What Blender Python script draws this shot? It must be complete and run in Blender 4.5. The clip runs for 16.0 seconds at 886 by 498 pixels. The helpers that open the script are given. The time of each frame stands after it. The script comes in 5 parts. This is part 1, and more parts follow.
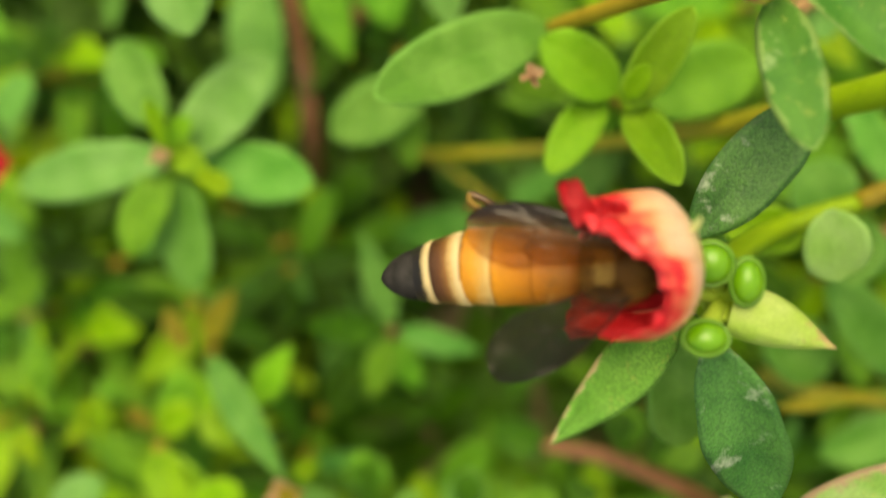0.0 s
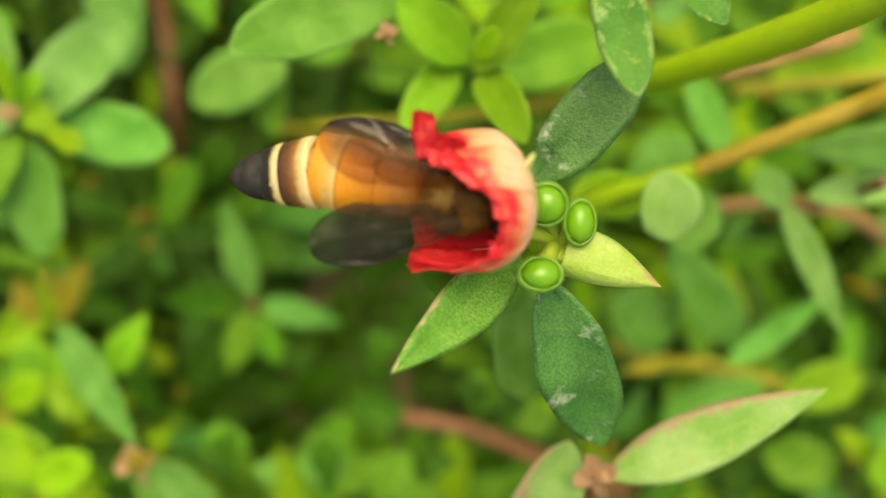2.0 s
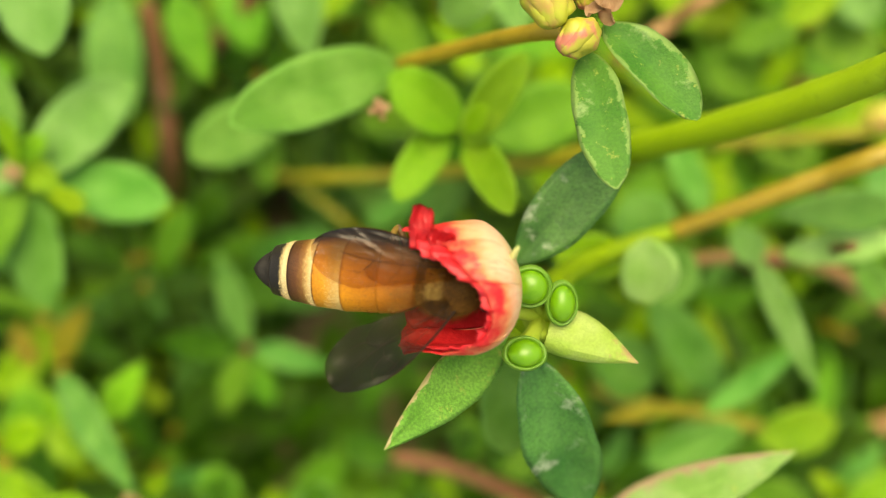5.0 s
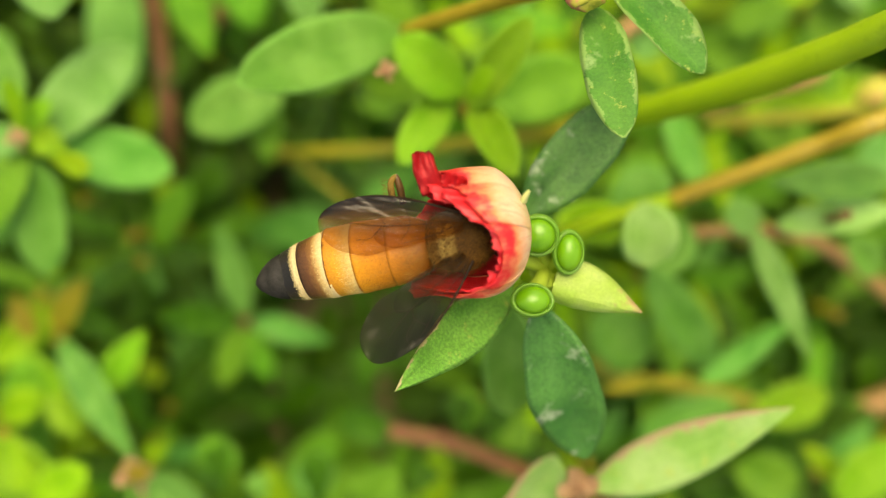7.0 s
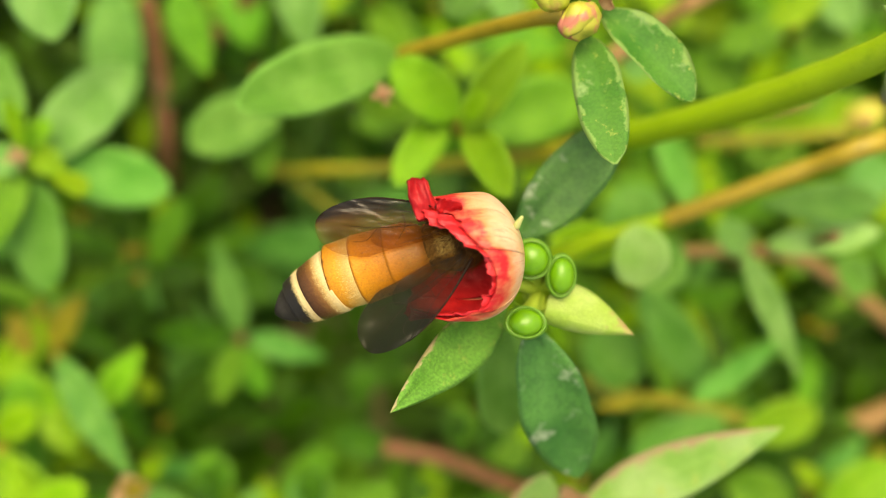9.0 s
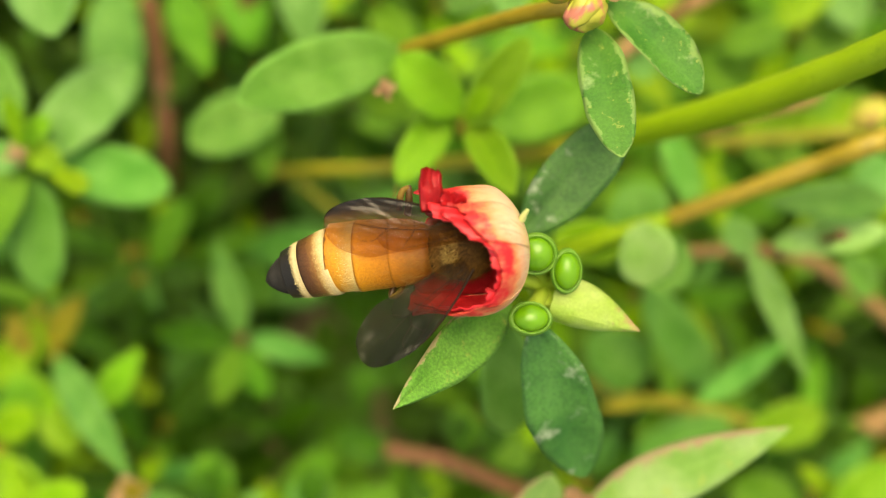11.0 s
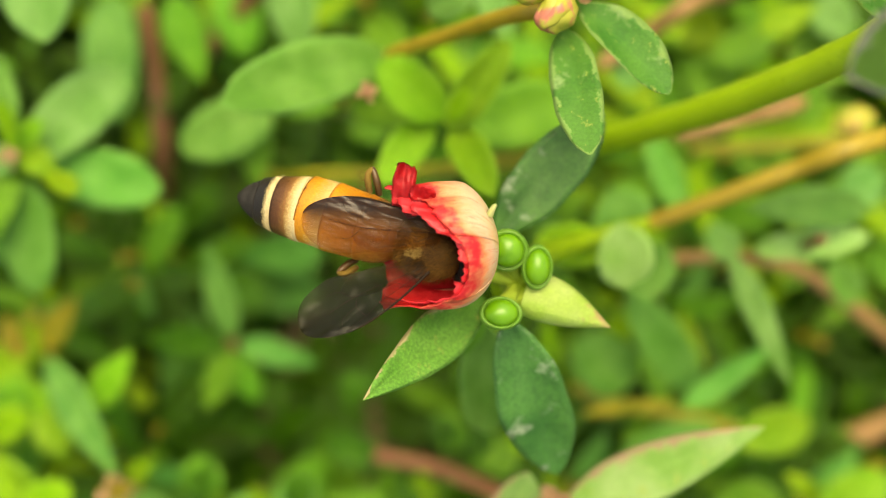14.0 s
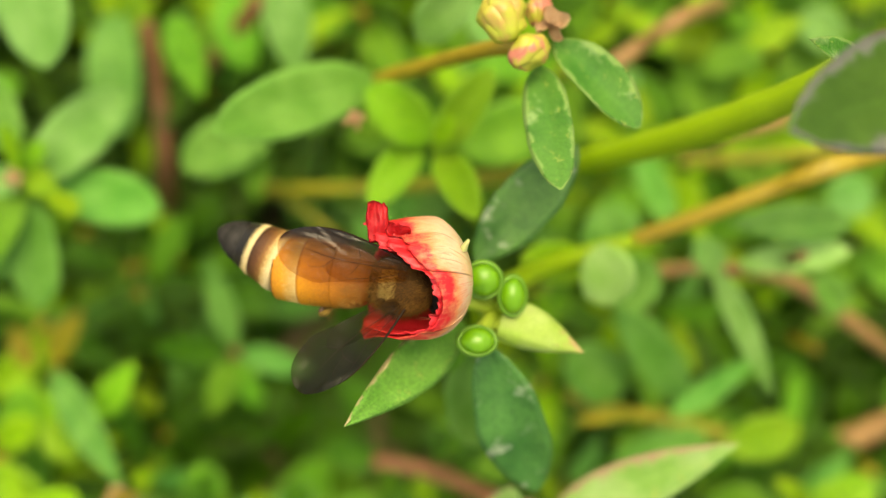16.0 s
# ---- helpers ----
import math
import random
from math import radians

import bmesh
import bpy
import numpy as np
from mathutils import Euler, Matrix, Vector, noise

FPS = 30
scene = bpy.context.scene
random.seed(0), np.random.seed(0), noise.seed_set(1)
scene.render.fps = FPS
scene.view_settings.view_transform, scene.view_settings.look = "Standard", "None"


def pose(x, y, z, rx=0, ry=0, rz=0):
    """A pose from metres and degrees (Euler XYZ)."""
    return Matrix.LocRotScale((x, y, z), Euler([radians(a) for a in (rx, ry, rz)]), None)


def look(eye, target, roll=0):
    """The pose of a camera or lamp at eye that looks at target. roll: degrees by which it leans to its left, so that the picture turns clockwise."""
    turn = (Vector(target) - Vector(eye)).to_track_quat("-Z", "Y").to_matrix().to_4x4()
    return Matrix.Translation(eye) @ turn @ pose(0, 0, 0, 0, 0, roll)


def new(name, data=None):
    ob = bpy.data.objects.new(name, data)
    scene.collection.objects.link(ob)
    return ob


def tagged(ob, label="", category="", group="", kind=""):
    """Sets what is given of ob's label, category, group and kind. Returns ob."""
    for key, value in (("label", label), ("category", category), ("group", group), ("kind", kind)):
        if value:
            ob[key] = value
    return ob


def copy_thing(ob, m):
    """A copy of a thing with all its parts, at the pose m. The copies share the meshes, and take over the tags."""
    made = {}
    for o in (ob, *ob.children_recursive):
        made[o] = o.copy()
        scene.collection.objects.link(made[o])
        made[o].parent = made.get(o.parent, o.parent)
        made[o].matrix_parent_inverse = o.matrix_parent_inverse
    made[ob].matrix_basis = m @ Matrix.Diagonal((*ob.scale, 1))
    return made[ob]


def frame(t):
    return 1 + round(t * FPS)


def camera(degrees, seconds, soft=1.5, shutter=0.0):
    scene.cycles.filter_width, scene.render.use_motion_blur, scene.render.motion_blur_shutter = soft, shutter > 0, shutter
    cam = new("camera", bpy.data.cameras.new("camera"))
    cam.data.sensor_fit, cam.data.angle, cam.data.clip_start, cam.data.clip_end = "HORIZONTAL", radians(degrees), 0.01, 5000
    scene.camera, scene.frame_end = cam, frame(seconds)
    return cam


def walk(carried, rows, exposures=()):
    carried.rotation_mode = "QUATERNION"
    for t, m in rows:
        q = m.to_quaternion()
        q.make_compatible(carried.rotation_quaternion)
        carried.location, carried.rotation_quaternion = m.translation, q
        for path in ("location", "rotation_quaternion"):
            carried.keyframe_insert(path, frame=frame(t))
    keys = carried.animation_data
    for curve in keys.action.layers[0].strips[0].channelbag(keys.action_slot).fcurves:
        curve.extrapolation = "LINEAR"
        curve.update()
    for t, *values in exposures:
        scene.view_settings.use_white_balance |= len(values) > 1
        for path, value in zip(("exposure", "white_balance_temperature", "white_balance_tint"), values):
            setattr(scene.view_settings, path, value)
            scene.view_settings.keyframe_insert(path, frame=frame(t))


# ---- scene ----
EXPOSURE = 1.30
cam = camera(50.0, 16.0, soft=1.1, shutter=0.25)
cam.data.dof.use_dof = True
cam.data.dof.focus_distance, cam.data.dof.aperture_fstop = 0.0717, 12.4
walk(cam, [
    (0.0, pose(-0.00044, 0.00387, 0.14271, -1.44, 8.98, -1.41)),
    (0.5, pose(-0.00450, -0.00283, 0.13834, -1.45, 4.90, -1.32)),
    (1.0, pose(-0.00174, 0.00542, 0.13551, -1.02, 3.57, -0.92)),
    (1.5, pose(0.00055, 0.00186, 0.13503, -1.10, 2.57, -0.79)),
    (2.0, pose(0.00194, -0.00098, 0.14439, -0.95, 1.64, -0.60)),
    (2.5, pose(0.00270, 0.00194, 0.15298, -0.61, 1.35, -0.20)),
    (3.0, pose(0.00235, 0.00218, 0.15438, -0.53, 1.15, -0.24)),
    (3.2, pose(0.00296, 0.00427, 0.15320, -0.53, 1.28, -0.36)),
    (5.3, pose(0.00124, 0.00431, 0.14862, -0.24, 0.64, -0.44)),
    (5.5, pose(0.00028, 0.00412, 0.14953, -0.25, 0.45, -0.32)),
    (6.0, pose(0.00048, 0.00067, 0.14748, -0.16, 0.27, -0.25)),
    (6.5, pose(0.00026, -0.00154, 0.14889, -0.14, 0.13, -0.05)),
    (7.0, pose(0.00000, 0.00000, 0.15000, 0.00, 0.00, 0.00)),
    (7.5, pose(-0.00194, -0.00110, 0.15349, 0.12, -0.32, 0.02)),
    (8.0, pose(-0.00105, -0.00016, 0.15221, 0.29, -0.32, 0.05)),
    (8.5, pose(-0.00186, -0.00024, 0.15267, 0.88, -0.76, 0.11)),
    (9.0, pose(-0.00002, 0.00092, 0.15143, 0.70, -0.32, 0.17)),
    (11.5, pose(-0.00042, -0.00051, 0.15023, 1.17, -0.23, 0.26)),
    (12.0, pose(-0.00061, -0.00131, 0.15144, 1.00, 0.03, 0.29)),
    (12.5, pose(-0.00008, -0.00250, 0.15195, 1.68, -0.22, 0.30)),
    (13.0, pose(0.00133, -0.00250, 0.15207, 1.90, 0.11, 0.47)),
    (13.5, pose(0.00170, -0.00241, 0.15130, 2.46, 0.05, 0.57)),
    (14.0, pose(0.00263, -0.00181, 0.15159, 2.20, 0.23, 0.57)),
    (14.5, pose(0.00095, -0.00080, 0.15457, 2.23, 0.08, 0.66)),
    (15.0, pose(0.00232, -0.00173, 0.15318, 2.37, 0.39, 0.70)),
    (15.5, pose(0.00471, 0.00075, 0.15258, 2.09, 0.76, 0.59)),
    (16.0, pose(0.00567, 0.00163, 0.15479, 1.44, 1.17, 0.24)),
], exposures=[(0.0, EXPOSURE - 0.24, 9000, 4), (1.0, EXPOSURE - 0.24, 9000, 4), (1.5, EXPOSURE - 0.16, 9000, 4), (2.5, EXPOSURE, 9000, 4), (16.0, EXPOSURE, 9000, 4)])

MM = 0.001


# ---- world and light ----
world = bpy.data.worlds.new("sky")
scene.world = world
world.use_nodes = True
_wn = world.node_tree.nodes
_sky = _wn.new("ShaderNodeTexSky")
_sky.sky_type, _sky.sun_disc = "NISHITA", False
_sky.sun_elevation, _sky.sun_rotation = radians(67), radians(8)
_sky.air_density, _sky.dust_density = 1.0, 4.5
world.node_tree.links.new(_sky.outputs[0], _wn["Background"].inputs[0])
_wn["Background"].inputs[1].default_value = 0.13
sun = new("sun", bpy.data.lights.new("sun", "SUN"))
sun.data.energy, sun.data.angle, sun.data.color = 1.3, radians(50), (1.0, 0.95, 0.80)
sun.matrix_world = look((0.05, 0.37, 0.9), (0, 0, 0))


# ---- materials ----
def material(name):
    m = bpy.data.materials.new(name)
    m.use_nodes = True
    nodes, links = m.node_tree.nodes, m.node_tree.links
    return m, nodes, links, nodes["Principled BSDF"]


def nd(nodes, kind, **values):
    n = nodes.new("ShaderNode" + kind)
    for key, value in values.items():
        n.inputs[key.replace("_", " ")].default_value = value
    return n


def mix(nodes, links, fac, a, b, mode="MIX"):
    """A colour mix; fac, a and b are sockets or values."""
    n = nodes.new("ShaderNodeMix")
    n.data_type, n.blend_type = "RGBA", mode
    for socket, value in ((n.inputs[0], fac), (n.inputs[6], a), (n.inputs[7], b)):
        if isinstance(value, (int, float)):
            socket.default_value = value
        elif isinstance(value, tuple):
            socket.default_value = (*value, 1)
        else:
            links.new(value, socket)
    return n.outputs[2]


def ramp(nodes, links, source, *stops):
    n = nodes.new("ShaderNodeValToRGB")
    while len(n.color_ramp.elements) < len(stops):
        n.color_ramp.elements.new(0.5)
    for e, (p, c) in zip(n.color_ramp.elements, stops):
        e.position, e.color = p, ((*c, 1) if isinstance(c, tuple) else (c, c, c, 1))
    links.new(source, n.inputs[0])
    return n.outputs[0]


def grain(nodes, links, scale, detail=3.0, source="Position", rough=0.55):
    """Noise at a real-world size: scale is cells per metre."""
    if source == "Position":
        co = nodes.new("ShaderNodeNewGeometry").outputs["Position"]
    else:
        co = nodes.new("ShaderNodeTexCoord").outputs["Object"]
    n = nd(nodes, "TexNoise", Scale=scale, Detail=detail, Roughness=rough)
    links.new(co, n.inputs["Vector"])
    return n.outputs["Fac"]


def attribute(nodes, name):
    n = nodes.new("ShaderNodeAttribute")
    n.attribute_name = name
    return n.outputs["Fac"]


def bump(nodes, links, bsdf, height, strength, distance):
    n = nd(nodes, "Bump", Strength=strength, Distance=distance)
    links.new(height, n.inputs["Height"])
    links.new(n.outputs[0], bsdf.inputs["Normal"])
    return n


def through_light(nodes, links, bsdf, colour, amount):
    """Lets a share of the light pass through a leaf or petal."""
    t = nodes.new("ShaderNodeBsdfTranslucent")
    links.new(colour, t.inputs["Color"])
    m = nodes.new("ShaderNodeMixShader")
    m.inputs[0].default_value = amount
    links.new(bsdf.outputs[0], m.inputs[1])
    links.new(t.outputs[0], m.inputs[2])
    links.new(m.outputs[0], nodes["Material Output"].inputs["Surface"])


def leaf_material(name, deep, light, margin=None, margin_at=0.8, specks=0.0, gloss=0.46, vary=0.16, scars=None, speckle=0.4, sheen=0.2, fringe_to=0.45, scar_size=330, one_side=0):
    m, nodes, links, b = material(name)
    broad = grain(nodes, links, 260, 2)
    fine = grain(nodes, links, 4200, 4)
    c = mix(nodes, links, ramp(nodes, links, broad, (0.35, 0.0), (0.65, 1.0)), deep, light)
    info = nodes.new("ShaderNodeObjectInfo")
    hsv = nd(nodes, "HueSaturation")
    sub = nd(nodes, "MapRange", To_Min=1 - vary, To_Max=1 + vary)
    links.new(info.outputs["Random"], sub.inputs["Value"])
    links.new(sub.outputs[0], hsv.inputs["Value"])
    turn = nodes.new("ShaderNodeMath")
    turn.operation = "MULTIPLY_ADD"
    turn.inputs[1].default_value, turn.inputs[2].default_value = 0.022, 0.487
    links.new(info.outputs["Random"], turn.inputs[0])
    links.new(turn.outputs[0], hsv.inputs["Hue"])
    links.new(c, hsv.inputs["Color"])
    c = hsv.outputs[0]
    # a paler midrib
    rib = ramp(nodes, links, attribute(nodes, "across"), (0.0, 1.0), (0.07, 0.0))
    soft_rib = nodes.new("ShaderNodeMath")
    soft_rib.operation, soft_rib.inputs[1].default_value = "MULTIPLY", 0.14
    links.new(rib, soft_rib.inputs[0])
    c = mix(nodes, links, soft_rib.outputs[0], c, tuple(min(1, v * 1.5) for v in light))
    # a thin paler fringe along the edge, its backlit glow put into the colour
    fringe = ramp(nodes, links, attribute(nodes, "rim"), (0.76, 0.0), (1.0, fringe_to))
    c = mix(nodes, links, fringe, c, tuple(min(1, v * 1.5 + 0.05) for v in light))
    # cell speckle
    c = mix(nodes, links, speckle, c, mix(nodes, links, ramp(nodes, links, fine, (0.38, 0.0), (0.66, 1.0)), (0.36, 0.36, 0.36), (0.68, 0.68, 0.62)), "OVERLAY")
    if specks:
        blotch = grain(nodes, links, 900, 5, rough=0.7)
        c = mix(nodes, links, ramp(nodes, links, blotch, (0.62 - specks * 0.1, 0.0), (0.72 - specks * 0.1, 1.0)), c, (0.36, 0.46, 0.10))
    if scars:
        places = grain(nodes, links, scar_size, 5, rough=0.62)
        c = mix(nodes, links, ramp(nodes, links, places, (0.56, 0.0), (0.66, 0.65)), c, scars)
    if margin:
        rim = nodes.new("ShaderNodeMath")
        rim.operation = "MULTIPLY_ADD"
        rim.inputs[1].default_value = 0.95
        links.new(grain(nodes, links, 560, 6, rough=0.72), rim.inputs[0])
        edge = nodes.new("ShaderNodeMath")
        edge.operation, edge.inputs[1].default_value = "MULTIPLY", 0.6
        along_edge = attribute(nodes, "rim")
        if one_side:
            # only one edge of the leaf is worn
            keep = nodes.new("ShaderNodeMath")
            keep.operation = "MULTIPLY"
            links.new(along_edge, keep.inputs[0])
            links.new(ramp(nodes, links, attribute(nodes, "side"), *(((0.35, 0.55), (0.65, 1.0)) if one_side > 0 else ((0.35, 1.0), (0.65, 0.55)))), keep.inputs[1])
            along_edge = keep.outputs[0]
        links.new(along_edge, edge.inputs[0])
        links.new(edge.outputs[0], rim.inputs[2])
        c = mix(nodes, links, ramp(nodes, links, rim.outputs[0], (margin_at + 0.16, 0.0), (margin_at + 0.40, 0.75)), c, margin)
    links.new(c, b.inputs["Base Color"])
    b.inputs["Roughness"].default_value = gloss
    bump(nodes, links, b, fine, 0.7, 0.0002)
    b.inputs["Specular IOR Level"].default_value = sheen
    through_light(nodes, links, b, c, 0.36)
    return m


def plain_material(name, dark, pale, rough, scale, source="Position", relief=0.0001, metal=0.0, coat=0.0, pass_light=0.0, at=(0.7, 1.0)):
    m, nodes, links, b = material(name)
    g = grain(nodes, links, scale, 5, source)
    big = grain(nodes, links, scale / 7, 2, source)
    s = nodes.new("ShaderNodeMath")
    s.operation = "ADD"
    links.new(g, s.inputs[0])
    links.new(big, s.inputs[1])
    c = ramp(nodes, links, s.outputs[0], (at[0], dark), (at[1], pale))
    links.new(c, b.inputs["Base Color"])
    b.inputs["Roughness"].default_value, b.inputs["Metallic"].default_value = rough, metal
    b.inputs["Coat Weight"].default_value = coat
    if relief:
        bump(nodes, links, b, g, 0.6, relief)
    if pass_light:
        through_light(nodes, links, b, c, pass_light)
    return m


LEAF = {
    "mid": leaf_material("green leaf", (0.085, 0.27, 0.014), (0.145, 0.37, 0.028)),
    "fresh": leaf_material("fresh green leaf", (0.092, 0.305, 0.036), (0.155, 0.40, 0.068)),
    "lively": leaf_material("bright green leaf", (0.145, 0.37, 0.014), (0.205, 0.44, 0.026)),
    "light": leaf_material("light yellow-green leaf", (0.24, 0.49, 0.10), (0.32, 0.56, 0.165)),
    "bright": leaf_material("young yellow-green leaf", (0.175, 0.38, 0.010), (0.245, 0.46, 0.018)),
    "pale": leaf_material("pale green leaf", (0.125, 0.335, 0.062), (0.19, 0.42, 0.105)),
    "blue": leaf_material("blue-green leaf", (0.080, 0.27, 0.040), (0.135, 0.36, 0.065)),
    "dark": leaf_material("dark blue-green leaf", (0.030, 0.130, 0.020), (0.080, 0.235, 0.046), margin=(0.26, 0.37, 0.11), margin_at=0.86, fringe_to=0.10, scars=(0.50, 0.58, 0.44), gloss=0.30, vary=0.08, speckle=0.7, sheen=0.5),
    "near": leaf_material("green leaf with a worn pink edge", (0.115, 0.30, 0.040), (0.18, 0.40, 0.068), margin=(0.62, 0.48, 0.30), margin_at=0.80, one_side=-1, fringe_to=0.2, specks=0.25, vary=0.06, speckle=0.7, sheen=0.3),
    "mottled": leaf_material("mottled leaf with yellowed edges", (0.045, 0.20, 0.022), (0.085, 0.27, 0.036), margin=(0.25, 0.42, 0.11), margin_at=0.80, fringe_to=0.15, specks=0.2, scars=(0.34, 0.50, 0.20), vary=0.05, speckle=0.35, sheen=0.3, scar_size=380),
    "pinkedge": leaf_material("pale leaf with a pink-brown edge", (0.20, 0.40, 0.08), (0.32, 0.50, 0.17), margin=(0.46, 0.24, 0.19), margin_at=0.68, one_side=1, specks=0.3, vary=0.05),
    "grey": leaf_material("grey-edged green leaf", (0.034, 0.115, 0.012), (0.056, 0.155, 0.020), margin=(0.20, 0.19, 0.20), margin_at=0.74, vary=0.05, fringe_to=0.15),
    "olive": leaf_material("ageing olive leaf", (0.20, 0.20, 0.012), (0.29, 0.25, 0.02)),
    # darkened green that carries the shade low between the plants
    "deep": leaf_material("undergrowth leaf with shade in its green", (0.024, 0.095, 0.003), (0.048, 0.145, 0.005), vary=0.35),
}
STEM = {
    "green": plain_material("yellow-green stem", (0.19, 0.335, 0.005), (0.255, 0.425, 0.012), 0.45, 1200, pass_light=0.15),
    "olive": plain_material("olive-brown stem", (0.19, 0.19, 0.006), (0.26, 0.25, 0.010), 0.6, 2500),
    "amber": plain_material("orange-brown stem", (0.21, 0.155, 0.008), (0.30, 0.22, 0.014), 0.5, 2500),
    "tan": plain_material("light orange-brown stem", (0.19, 0.105, 0.032), (0.27, 0.155, 0.05), 0.6, 2500),
    "rust": plain_material("rust-brown stem", (0.155, 0.062, 0.022), (0.225, 0.095, 0.037), 0.6, 2500),
    "brown": plain_material("red-brown stem", (0.105, 0.040, 0.012), (0.155, 0.065, 0.019), 0.6, 2500),
}
SOIL = plain_material("brown soil", (0.055, 0.044, 0.020), (0.15, 0.112, 0.055), 0.9, 900, relief=0.002)


# ---- mesh helpers ----
def mesh_of(name, bm, *mats, smooth=True):
    me = bpy.data.meshes.new(name)
    bm.normal_update()
    bm.to_mesh(me)
    bm.free()
    for m in mats:
        me.materials.append(m)
    if smooth:
        me.shade_smooth()
    return me


def part(name, bm, mat, parent, label=""):
    """Links a bmesh as one mesh object under a thing or a part."""
    mats = mat if isinstance(mat, (list, tuple)) else [mat]
    ob = new(name, mesh_of(name, bm, *mats))
    ob.parent = parent
    if label:
        ob["label"] = label
    return ob


def thing(name, at, label, category, group=""):
    ob = new(name)
    ob.empty_display_size = 0.002
    ob.location = Vector(at) * MM
    return tagged(ob, label, category, group)


def grid(bm, rows, closed=False):
    """Faces over rows of vertices; closed joins the ends of each row."""
    for a, b in zip(rows, rows[1:]):
        n = len(a)
        for i in range(n if closed else n - 1):
            j = (i + 1) % n
            try:
                bm.faces.new((a[i], a[j], b[j], b[i]))
            except ValueError:
                pass


def lathe(profile, around=20, wobble=0.0, squash=1.0):
    """A body turned about x: profile of (x, radius), in metres."""
    bm = bmesh.new()
    rows = []
    for x, r in profile:
        row = []
        for k in range(around):
            a = 2 * math.pi * k / around
            rr = r * (1 + wobble * noise.noise(Vector((x * 900, math.cos(a) * 1.7, math.sin(a) * 1.7))))
            row.append(bm.verts.new((x, rr * math.cos(a), rr * math.sin(a) * squash)))
        rows.append(row)
    grid(bm, rows, True)
    bm.faces.new(rows[0][::-1])
    bm.faces.new(rows[-1])
    bmesh.ops.recalc_face_normals(bm, faces=bm.faces)
    return bm


def tube(points, radii, around=10, bm=None, knobs=0.0):
    """A round stem through points (metres), smoothed between them."""
    bm = bm or bmesh.new()
    pts = [Vector(p) for p in points]
    fine, rr = [], []
    for i in range(len(pts) - 1):
        p0, p1, p2, p3 = pts[max(i - 1, 0)], pts[i], pts[i + 1], pts[min(i + 2, len(pts) - 1)]
        for k in range(6):
            t = k / 6
            fine.append(0.5 * (2 * p1 + (p2 - p0) * t + (2 * p0 - 5 * p1 + 4 * p2 - p3) * t * t + (3 * p1 - p0 - 3 * p2 + p3) * t ** 3))
            rr.append(radii[i] * (1 - t) + radii[i + 1] * t)
    fine.append(pts[-1])
    rr.append(radii[-1])
    rows = []
    for i, p in enumerate(fine):
        d = (fine[min(i + 1, len(fine) - 1)] - fine[max(i - 1, 0)]).normalized()
        side = d.cross(Vector((0.13, 0.2, 1))).normalized()
        up = side.cross(d)
        r = rr[i] * (1 + knobs * noise.noise(p * 400))
        rows.append([bm.verts.new(p + r * (math.cos(a) * side + math.sin(a) * up)) for a in (2 * math.pi * k / around for k in range(around))])
    grid(bm, rows, True)
    bm.faces.new(rows[0][::-1])
    bm.faces.new(rows[-1])
    return bm


# ---- leaves ----
WIDTHS = {
    "lance": lambda s: (math.sin(math.pi * min(1, s * 1.0) ** 0.82) ** 0.85) * (1 - 0.18 * s),
    "oval": lambda s: (1 - abs(2 * s - 1) ** 2.3) ** 0.6,
    "oblong": lambda s: (1 - abs(2 * s - 1) ** 2.1) ** 0.72,
    "spoon": lambda s: (s ** 0.55) * (1 - s ** 6) ** 0.5 * (0.45 + 0.62 * s),
}


def leaf_mesh(name, shape, arch, cup, seed, mat, ns=16, nw=9):
    """A fleshy leaf from the origin along x, 1 long and about 1 wide: two skins that meet in a rounded edge."""
    bm = bmesh.new()
    rim, across, flank = (bm.verts.layers.float.new(k) for k in ("rim", "across", "side"))
    width = WIDTHS[shape]
    tops, unders = [], []
    for i in range(ns + 1):
        s = i / ns
        w = max(width(min(max(s, 0.004), 0.996)), 0.03 if s < 0.5 else 0.0)
        top, under = [], []
        for j in range(nw):
            v = 2 * j / (nw - 1) - 1
            edge = 1 - abs(v)
            ripple = 0.035 * noise.noise(Vector((s * 3 + seed, v * 1.5, seed * 2.7)))
            y = 0.5 * w * v * (1 + 0.06 * noise.noise(Vector((s * 5, seed, v))))
            z = cup * (y * 2) ** 2 * 0.5 + arch * (s - s * s * 1.6) + ripple - 0.03 * math.exp(-(v / 0.12) ** 2)
            thick = 0.075 * min(1.0, edge * 3.0) ** 0.5 * min(1.0, (1 - s) * 6 + 0.15)
            for row, dz in ((top, 0.35 * thick), (under, -0.65 * thick)):
                p = bm.verts.new((s, y, z + dz))
                p[rim] = max(abs(v), (s - 0.9) * 10 if s > 0.9 else 0)
                p[across], p[flank] = abs(v), 0.5 + 0.5 * v
                row.append(p)
        tops.append(top)
        unders.append(under)
    grid(bm, tops)
    grid(bm, [r[::-1] for r in unders])
    bmesh.ops.remove_doubles(bm, verts=bm.verts, dist=1e-5)
    bmesh.ops.recalc_face_normals(bm, faces=bm.faces)
    return mesh_of(name, bm, mat)


SHAPES = {}


def blade(shape, tone, variant, arch):
    key = (shape, tone, variant, arch)
    if key not in SHAPES:
        SHAPES[key] = leaf_mesh("leaf", shape, arch, 0.25 + 0.2 * variant, 3.1 * variant + len(SHAPES), LEAF[tone])
    return SHAPES[key]


